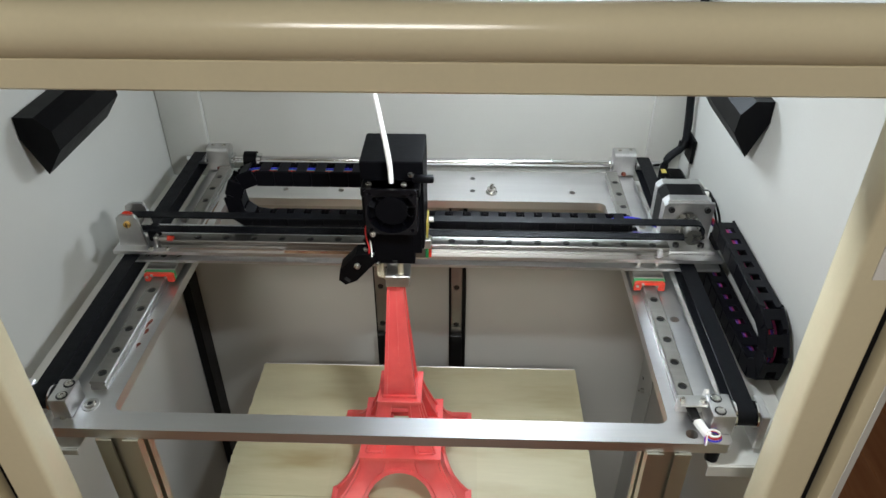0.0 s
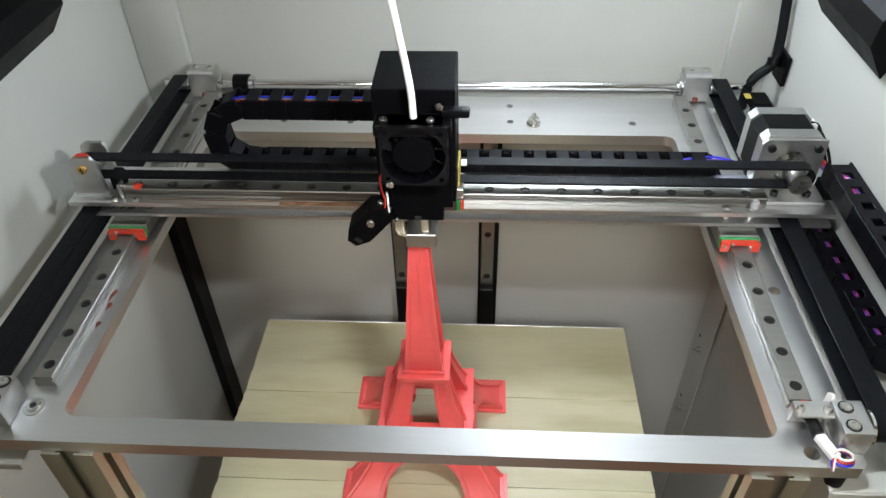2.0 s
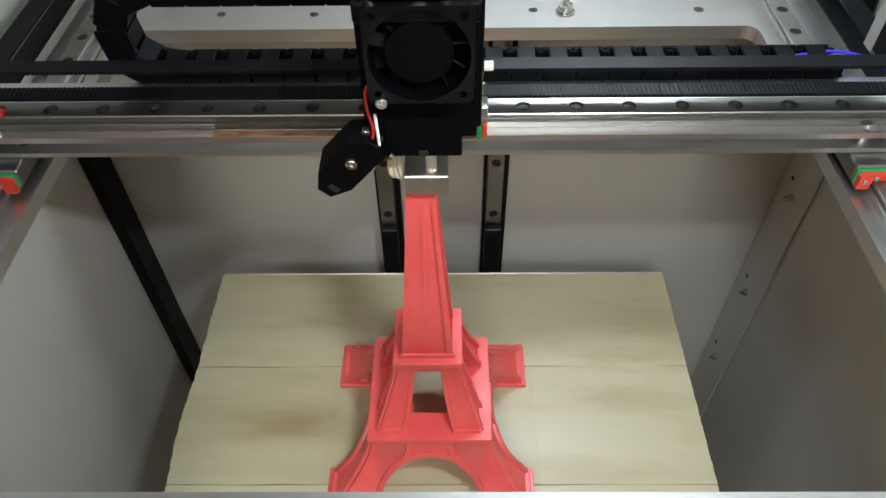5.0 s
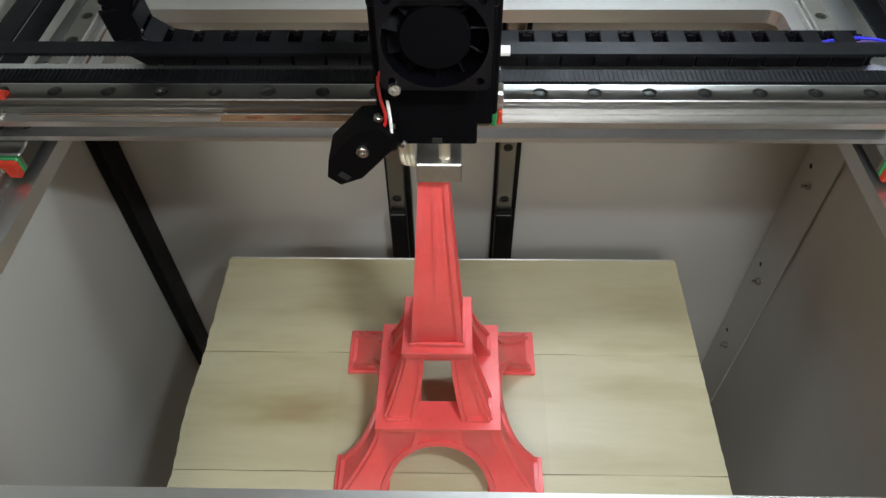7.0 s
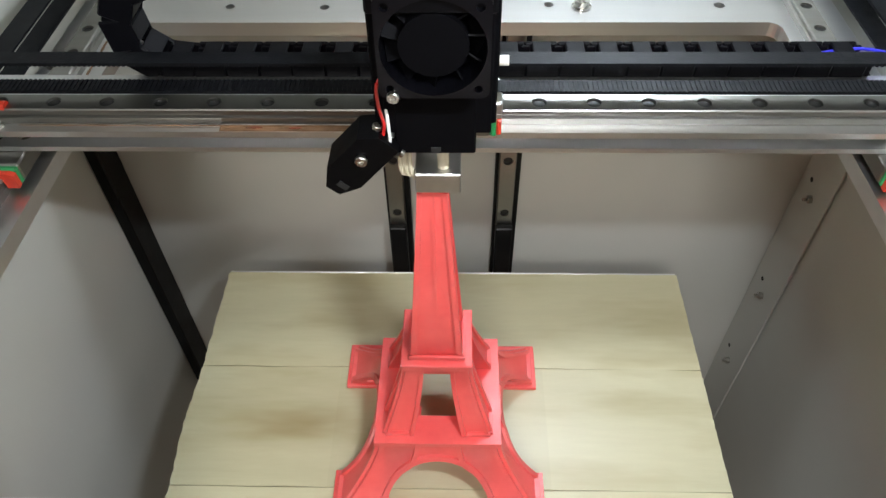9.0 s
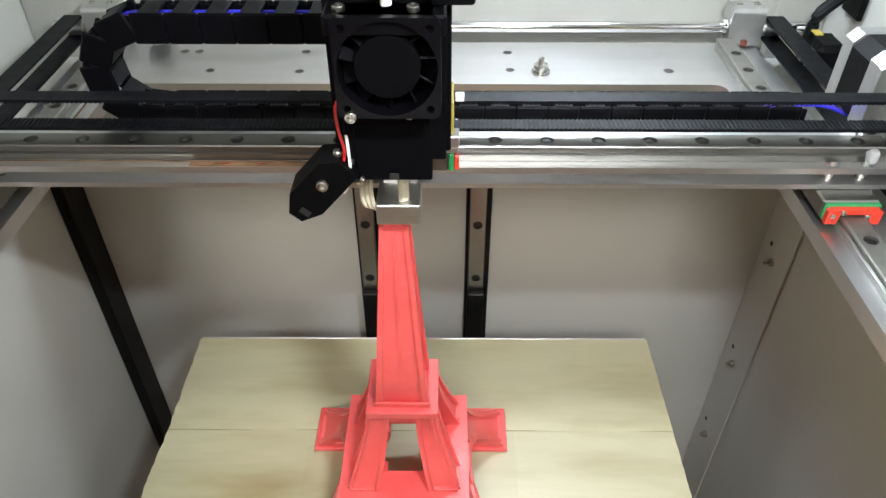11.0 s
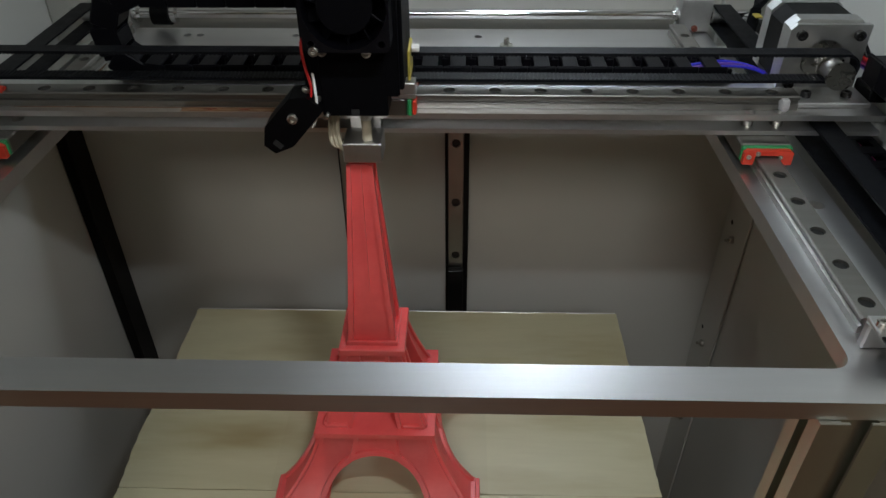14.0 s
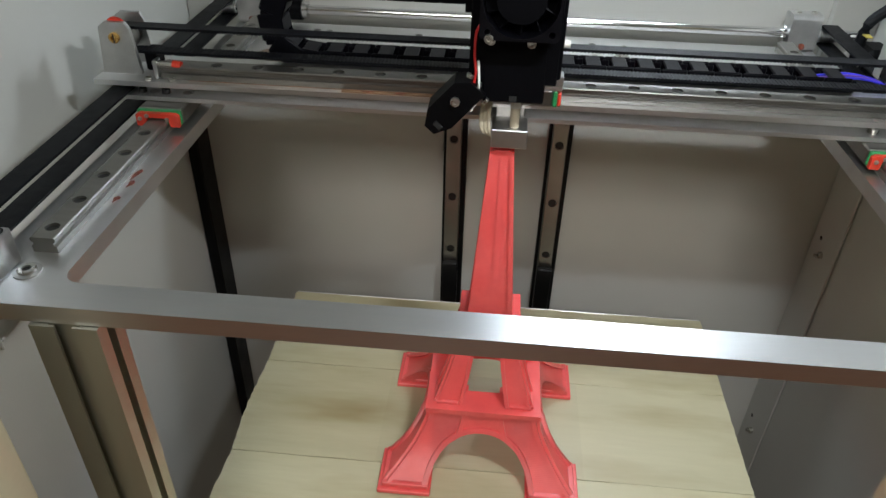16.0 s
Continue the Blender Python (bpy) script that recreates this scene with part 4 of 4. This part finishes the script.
part("nozzle", rod(bmesh.new(), (HX, 0.530 + HY, 0.5526), (HX, 0.530 + HY, 0.5565), 0.0006, 16, 0.0032), BRASS, head)
part("rear_lug", cube(*hb(-0.0085, 0.0085, 0.5385, 0.5440, 0.5565, 0.5790), bevel=0.0006), ALU, head)
for k, (dx, mat) in enumerate(((-0.0125, IVORY), (-0.0145, IVORY), (-0.0165, IVORY))):
    bm = bmesh.new()
    tube(bm, [(HX + dx + 0.002, 0.526 + HY, 0.590), (HX + dx, 0.522 + HY + 0.001 * k, 0.578), (HX + dx + 0.0005, 0.523 + HY, 0.566), (HX - 0.0100, 0.525 + HY + 0.002 * k, 0.5610)], 0.0012, 8)
    part("heater_wire", bm, mat, head, "ivory insulated heater wire")
bm = bmesh.new()
tube(bm, [(HX - 0.016, 0.500 + HY, 0.6370), (HX - 0.0205, 0.497 + HY, 0.6320), (HX - 0.0215, 0.503 + HY, 0.6180), (HX - 0.0205, 0.507 + HY, 0.6050), (HX - 0.0225, 0.507 + HY, 0.596)], 0.0007, 6)
part("red_wire", bm, REDWIRE, head)
bm = bmesh.new()
tube(bm, [(HX - 0.0195, 0.509 + HY, 0.612), (HX - 0.0185, 0.506 + HY, 0.600), (HX - 0.0195, 0.507 + HY, 0.590), (HX - 0.0225, 0.507 + HY, 0.584)], 0.0007, 6)
part("white_wire", bm, WHITE, head)
# bent sheet arm and the side blower
arm = part("blower_arm", cube(*hb(-0.0185, -0.0172, 0.509, 0.522, 0.592, 0.622), bevel=0.0003), ALU, head, "bent bright sheet arm")
for z in (0.604, 0.597):
    part("arm_screw", cap_screw(bmesh.new(), (HX - 0.0186, 0.513 + HY, z), (-1, 0, 0), 0.0019, 0.0018), SCREW, arm)
T = pose(HX - 0.0178, 0.513 + HY, 0.592, 0, 40, 0)
part("arm_leaf", cube(-0.0185, 0.0, -0.006, 0.009, -0.0006, 0.0006, bevel=0.0003, m=pose(HX - 0.0178, 0.513 + HY, 0.592, 0, -46, 0)), ALU, head, "bent bright sheet leaf")
BM = pose(HX - 0.0320, 0.512 + HY, 0.5880, 0, -48, 0)
hexa = [(-0.0195, -0.0040), (-0.0195, 0.0030), (-0.0110, 0.0085), (0.0100, 0.0085), (0.0165, 0.0025), (0.0165, -0.0080), (-0.0100, -0.0085)]
m = BM @ Matrix(((1, 0, 0, 0), (0, 0, 1, -0.009), (0, 1, 0, 0), (0, 0, 0, 1)))
bm = extrude_profile(bmesh.new(), hexa, m, 0.016)
bl = part("blower", bm, BLACK, head, "black six-sided side blower")
part("blower_screw", cap_screw(bmesh.new(), BM @ Vector((0.003, -0.0092, 0.001)), BM.to_3x3() @ Vector((0, -1, 0)), 0.0026, 0.002), SCREW, bl)
part("outlet_face", cube(-0.0155, -0.0125, -0.0094, -0.0091, -0.0045, 0.0005, bevel=0, m=BM), DARK, bl)
part("arm_bolt", cap_screw(bmesh.new(), BM @ Vector((0.013, -0.004, -0.0105)), BM.to_3x3() @ Vector((0, 0, -1)), 0.0022, 0.002), SCREW, bl)
part("arm_bolt", cap_screw(bmesh.new(), BM @ Vector((0.0165, -0.004, 0.004)), BM.to_3x3() @ Vector((1, 0, 0.4)), 0.0020, 0.002), SCREW, bl)
# carriage behind the head, with the belt clamp
part("slide_block", cube(HX - 0.018, HX + 0.0235, XRAIL - 0.0135, XRAIL + 0.0135, 0.5765, 0.5865, bevel=0.0008), STEEL, head)
part("slide_cap", cube(HX + 0.0236, HX + 0.0262, XRAIL - 0.0135, XRAIL + 0.0135, 0.5765, 0.5860, bevel=0.0006), GREEN, head, "green plastic end cap")
part("slide_seal", cube(HX + 0.0263, HX + 0.0285, XRAIL - 0.0130, XRAIL + 0.0130, 0.5768, 0.5850, bevel=0.0006), RED, head, "red rubber end seal")
part("carriage_plate", cube(HX - 0.022, HX + 0.0285, XRAIL - 0.0140, XRAIL + 0.0140, 0.5867, 0.5898, bevel=0.0006), ALU, head)
part("neck", cube(*hb(-0.014, 0.014, 0.5266, 0.5335, 0.5940, 0.6200), bevel=0.0005), MATT, head)
part("clamp_block", cube(HX + 0.0190, HX + 0.0285, XRAIL - 0.0150, XRAIL - 0.006, 0.5900, 0.5960, bevel=0.0005), ALU, head)
part("clamp_plate", cube(HX + 0.0245, HX + 0.0259, XRAIL - 0.012, XRAIL + 0.009, 0.5962, 0.6120, bevel=0.0004), YELLOW, head, "yellow switch lever")
part("clamp_bolt", rod(bmesh.new(), (HX + 0.0266, XRAIL - 0.006, 0.6120), (HX + 0.0305, XRAIL - 0.006, 0.6120), 0.0022, 10), WHITE, head)
part("chain_tab", cube(HX - 0.034, HX - 0.0246, CY - 0.009, CY + 0.009, 0.6225, 0.6245, bevel=0.0004), BLACK, head)
part("chain_arm", cube(HX - 0.030, HX - 0.0246, 0.556 + HY, CY - 0.0092, 0.6225, 0.6420, bevel=0.0004), BLACK, head)

head.location.z -= 0.002

# filament guide tube
bm = bmesh.new()
tube(bm, [(HX + 0.0005, 0.504 + HY, 0.667), (HX - 0.0005, 0.505 + HY, 0.685), (HX - 0.005, 0.510 + HY, 0.710), (HX - 0.0115, 0.517 + HY, 0.740), (HX - 0.021, 0.528, 0.780), (HX - 0.033, 0.540, 0.820), (HX - 0.050, 0.555, 0.870), (HX - 0.054, 0.558, 0.8858)], 0.0021, 12)
tagged(part("filament_tube", bm, WHITE), "white plastic filament tube rising from the print head", "tube")

# sleeved cable in the back corner
cb = thing("sleeved_cable", (0.258, 0.76, 0.57), "black sleeved cable tied to the cabinet side", "cable")
bm = bmesh.new()
tube(bm, [(0.2575, 0.7655, 0.8855), (0.2575, 0.7650, 0.76), (0.2590, 0.7630, 0.68), (0.2615, 0.7590, 0.640), (0.2615, 0.7500, 0.612), (0.2590, 0.7440, 0.592), (0.2430, 0.7400, 0.576), (0.2400, 0.7360, 0.5450)], 0.0042, 10)
part("sleeve", bm, RUBBER, cb)
part("tie_mount", cube(XR - 0.0045, XR - 0.0006, 0.730, 0.754, 0.577, 0.603, bevel=0.0008), BLACK, cb, "square black cable tie mount")
bm = rod(bmesh.new(), (0.2590, 0.7435, 0.590), (0.2602, 0.7460, 0.596), 0.0058, 14)
part("cable_tie", bm, BLACK, cb)

# ---------------------------------------------------------------- build platform
BX0, BX1, BF, BB, BZ = -0.2200, 0.1682, 0.300, 0.7005, 0.3050
bed = thing("build_platform", ((BX0 + BX1) / 2, (BF + BB) / 2, BZ - 0.012), "flat build platform covered with cream paper tape", "platform")
part("plate", cube(BX0 + 0.001, BX1 - 0.001, BF, BB - 0.0018, BZ - 0.0120, BZ - 0.0045, bevel=0.0006), ALU_X, bed)
part("carrier", cube(-0.16, 0.11, 0.34, 0.690, BZ - 0.045, BZ - 0.0122, bevel=0.001), BLACK, bed)
for x in (-0.0730, 0.0195):
    part("lift_block", cube(x - 0.0072, x + 0.0076, 0.7270, 0.7339, BZ - 0.060, BZ + 0.026, bevel=0.001), RAILBLACK, bed)
part("rear_edge", cube(BX0 + 0.001, BX1 - 0.001, BB - 0.0016, BB, BZ - 0.0120, BZ - 0.0003, bevel=0.0003), ALU_X, bed, "bare metal rear edge")
random.seed(11)
ys = [BB - 0.0018, 0.6025, 0.5050, 0.4050, BF]
for k, (y1, y0) in enumerate(zip(ys, ys[1:])):
    top = BZ - 0.0002 * k
    n = 26
    left, right = [], []
    for i in range(n + 1):
        y = y0 + 0.0003 + (y1 - y0 - 0.0006) * i / n
        bulge = -0.004 * math.sin(math.pi * i / n) ** 2 if k in (1, 2) else 0.0
        left.append((BX0 + bulge * (0.6 if k == 1 else 0.4) + random.uniform(-0.0006, 0.0006), y))
        right.append((BX1 + random.uniform(-0.0003, 0.0003), y))
    front = [(BX0 + (BX1 - BX0) * i / 14, y0 + 0.0003 + random.uniform(-0.0004, 0.0004)) for i in range(1, 14)]
    rear = [(BX1 - (BX1 - BX0) * i / 14, y1 - 0.0003 + random.uniform(-0.0004, 0.0004)) for i in range(1, 14)]
    part("tape_strip", sheet(bmesh.new(), [front + right + rear + left[::-1]], pose(0, 0, top - 0.0042), 0.0042), TAPE, bed, smooth=False)
# thin edge of an older patch of film round the model
part("film_patch", cube(-0.110, 0.0455, 0.5056, 0.6018, BZ + 0.00005, BZ + 0.00035, bevel=0), TAPE, bed)

# ---------------------------------------------------------------- printed tower
TX, TY, TZ = -0.0322, 0.5495, BZ + 0.0004


def tower_mesh():
    bm = bmesh.new()
    P = lambda x, y, z: (TX + x, TY + y, z)

    def bx(x0, x1, y0, y1, z0, z1, b=0.0005):
        box(bm, TX + x0, TX + x1, TY + y0, TY + y1, z0, z1, bevel=b)

    zb, z1, z2, zt = TZ, 0.3630, 0.4225, 0.5500
    kx, ky = 0.0718, 0.0715          # half footprint
    for sx in (-1, 1):
        for sy in (-1, 1):
            def q(a, b, c, d, z0, zz):
                bx(min(sx * a, sx * b), max(sx * a, sx * b), min(sy * c, sy * d), max(sy * c, sy * d), z0, zz)
            q(kx - 0.038, kx, ky - 0.038, ky, zb, zb + 0.0035)
            q(kx - 0.036, kx - 0.003, ky - 0.036, ky - 0.003, zb + 0.0034, zb + 0.0075)
            # lower legs, curving inwards
            rings, edges = [], {k: [] for k in range(4)}
            for i in range(13):
                s = i / 12
                z = zb + 0.007 + s * (0.0475)
                g = (1 - s) ** 1.75
                ox, oy = 0.0375 + (kx - 0.006 - 0.0375) * g, 0.0375 + (ky - 0.006 - 0.0375) * g
                sn = min(1.0, (z - zb) / 0.0385)
                au = math.sqrt(1 - sn * sn)
                ix = min(ox - 0.006, max(ox - 0.030 + 0.004 * s, (kx - 0.0355) * au + 0.001))
                iy = min(oy - 0.006, max(oy - 0.030 + 0.004 * s, (ky - 0.0355) * au + 0.001))
                rings.append([P(sx * ox, sy * oy, z), P(sx * ix, sy * oy, z), P(sx * ix, sy * iy, z), P(sx * ox, sy * iy, z)])
                for k, (ax, bx_, f) in enumerate(((ox, ix, 0), (oy, iy, 1))):
                    for e, u in ((0, ax), (1, bx_)):
                        w = 0.0032 if e == 0 else -0.0032
                        if f == 0:
                            edges[k * 2 + e].append([P(sx * u, sy * (oy + 0.0024), z), P(sx * (u - w), sy * (oy + 0.0024), z), P(sx * (u - w), sy * (oy - 0.001), z), P(sx * u, sy * (oy - 0.001), z)])
                        else:
                            edges[k * 2 + e].append([P(sx * (ox + 0.0024), sy * u, z), P(sx * (ox + 0.0024), sy * (u - w), z), P(sx * (ox - 0.001), sy * (u - w), z), P(sx * (ox - 0.001), sy * u, z)])
            loft(bm, rings)
            for k in edges:
                loft(bm, edges[k])
    # arches between the lower legs, on all four sides
    def outw(z, k):
        s = max(0.0, min(1.0, (z - zb - 0.007) / 0.0475))
        return 0.0375 + (k - 0.006 - 0.0375) * (1 - s) ** 1.75

    for side in range(4):
        kk, kl = (ky, kx) if side % 2 == 0 else (kx, ky)
        sg = -1 if side < 2 else 1
        def at(u, d, z):
            return P(u, sg * d, z) if side % 2 == 0 else P(sg * d, u, z)
        R, H = kl - 0.0355, 0.0385
        ztop = zb + 0.0545
        panel, arch = [], []
        for i in range(25):
            t = math.pi * i / 24
            u, z = R * math.cos(t), zb + 0.0005 + H * math.sin(t)
            u2, za = (R + 0.0035) * math.cos(t), zb + 0.0005 + (H + 0.0035) * math.sin(t)
            d, d2 = outw(z, kk) + 0.0020, outw(za, kk) + 0.0020
            arch.append([at(u, d, z), at(u2, d2, za), at(u2, d2 - 0.010, za), at(u, d - 0.010, z)])
        loft(bm, arch)
        for i in range(24):
            t0, t1 = math.pi * i / 24, math.pi * (i + 1) / 24
            q = []
            for t in (t0, t1):
                u, z = R * math.cos(t), zb + 0.0025 + H * math.sin(t)
                # panel between the arch and the deck, kept within the legs
                zz = ztop
                q.append((u, z, zz))
            rows = []
            for j in range(4):
                f = j / 3
                rows.append([at(q[0][0], outw(q[0][1] + (q[0][2] - q[0][1]) * f, kk), q[0][1] + (q[0][2] - q[0][1]) * f),
                             at(q[1][0], outw(q[1][1] + (q[1][2] - q[1][1]) * f, kk), q[1][1] + (q[1][2] - q[1][1]) * f),
                             at(q[1][0], outw(q[1][1] + (q[1][2] - q[1][1]) * f, kk) - 0.006, q[1][1] + (q[1][2] - q[1][1]) * f),
                             at(q[0][0], outw(q[0][1] + (q[0][2] - q[0][1]) * f, kk) - 0.006, q[0][1] + (q[0][2] - q[0][1]) * f)])
            if max(abs(q[0][0]), abs(q[1][0])) < R * 0.985:
                loft(bm, rows)
    # first deck
    def frame_deck(a, b, z0, h):
        sheet(bm, [[(-a, -a), (a, -a), (a, a), (-a, a)], [(-b, -b), (b, -b), (b, b), (-b, b)]], pose(TX, TY, z0), h)

    frame_deck(0.0375, 0.0205, zb + 0.0515, z1 - 0.0038 - zb - 0.0515)
    frame_deck(0.0405, 0.0205, z1 - 0.0040, 0.0040)
    # middle legs with raised borders
    z2b = z2 - 0.0055
    for sx in (-1, 1):
        for sy in (-1, 1):
            rings, edges = [], {k: [] for k in range(4)}
            for i in range(9):
                s = i / 8
                z = z1 - 0.0005 + s * (z2b - z1 + 0.001)
                o = 0.0335 - 0.0150 * (1 - (1 - s) ** 1.25)
                n = o - 0.0180 + 0.0075 * s
                rings.append([P(sx * o, sy * o, z), P(sx * n, sy * o, z), P(sx * n, sy * n, z), P(sx * o, sy * n, z)])
                for k in range(2):
                    for e, u in ((0, o), (1, n)):
                        w = 0.0026 if e == 0 else -0.0026
                        if k == 0:
                            edges[e].append([P(sx * u, sy * (o + 0.0020), z), P(sx * (u - w), sy * (o + 0.0020), z), P(sx * (u - w), sy * (o - 0.001), z), P(sx * u, sy * (o - 0.001), z)])
                        else:
                            edges[2 + e].append([P(sx * (o + 0.0020), sy * u, z), P(sx * (o + 0.0020), sy * (u - w), z), P(sx * (o - 0.001), sy * (u - w), z), P(sx * (o - 0.001), sy * u, z)])
            loft(bm, rings)
            for k in edges:
                loft(bm, edges[k])
            # foot rim of each border
            for k in range(2):
                lo, hi = 0.0185, 0.0335
                a = (min(sx * lo, sx * hi), max(sx * lo, sx * hi))
                b = (min(sy * 0.0325, sy * 0.0352), max(sy * 0.0325, sy * 0.0352))
                if k == 0:
                    bx(*a, *b, z1 - 0.0002, z1 + 0.0024, 0.0003)
                else:
                    bx(min(sx * 0.0325, sx * 0.0352), max(sx * 0.0325, sx * 0.0352), min(sy * lo, sy * hi), max(sy * lo, sy * hi), z1 - 0.0002, z1 + 0.0024, 0.0003)
    bx(-0.0190, 0.0190, -0.0190, 0.0190, z2b - 0.0065, z2b + 0.0005)
    bx(-0.0213, 0.0213, -0.0213, 0.0213, z2b, z2)
    # upper shaft, each face sunk between raised borders
    def half(s):
        return 0.0072 + 0.0085 * (1 - s) ** 1.05

    N = 22
    core = []
    for i in range(N + 1):
        s = i / N
        h = half(s) - 0.0024 + 0.0008 * s
        z = z2 + s * (zt - z2)
        core.append([P(-h, -h, z), P(h, -h, z), P(h, h, z), P(-h, h, z)])
    loft(bm, core)
    for sx in (-1, 1):
        for sy in (-1, 1):
            row = []
            for i in range(N + 1):
                s = i / N
                h, w = half(s), 0.0036 - 0.0012 * s
                z = z2 - 0.0002 + s * (zt - z2)
                row.append([P(sx * h, sy * h, z), P(sx * (h - w), sy * h, z), P(sx * (h - w), sy * (h - w), z), P(sx * h, sy * (h - w), z)])
            loft(bm, row)
    for sx in (-1, 1):
        a = (min(sx * 0.0150, sx * 0.0169), max(sx * 0.0150, sx * 0.0169))
        bx(-0.0166, 0.0166, *a, z2 - 0.0002, z2 + 0.0034, 0.0003)
        bx(*a, -0.0166, 0.0166, z2 - 0.0002, z2 + 0.0034, 0.0003)
    # slender centre rib running up each upper face
    for side in range(4):
        row = []
        for i in range(N // 3, N + 1):
            s = i / N
            h, w = half(s) - 0.0024 + 0.0008 * s, 0.0008
            z = z2 + s * (zt - z2)
            c = [(-w, -h - 0.0011), (w, -h - 0.0011), (w, -h + 0.0004), (-w, -h + 0.0004)]
            ca, sa = (1, 0, -1, 0)[side], (0, 1, 0, -1)[side]
            row.append([P(ca * a - sa * b, sa * a + ca * b, z) for a, b in c])
        loft(bm, row)
    return bm


tagged(part("printed_tower", tower_mesh(), PLA), "coral-red 3D-printed lattice tower model on the platform", "model")
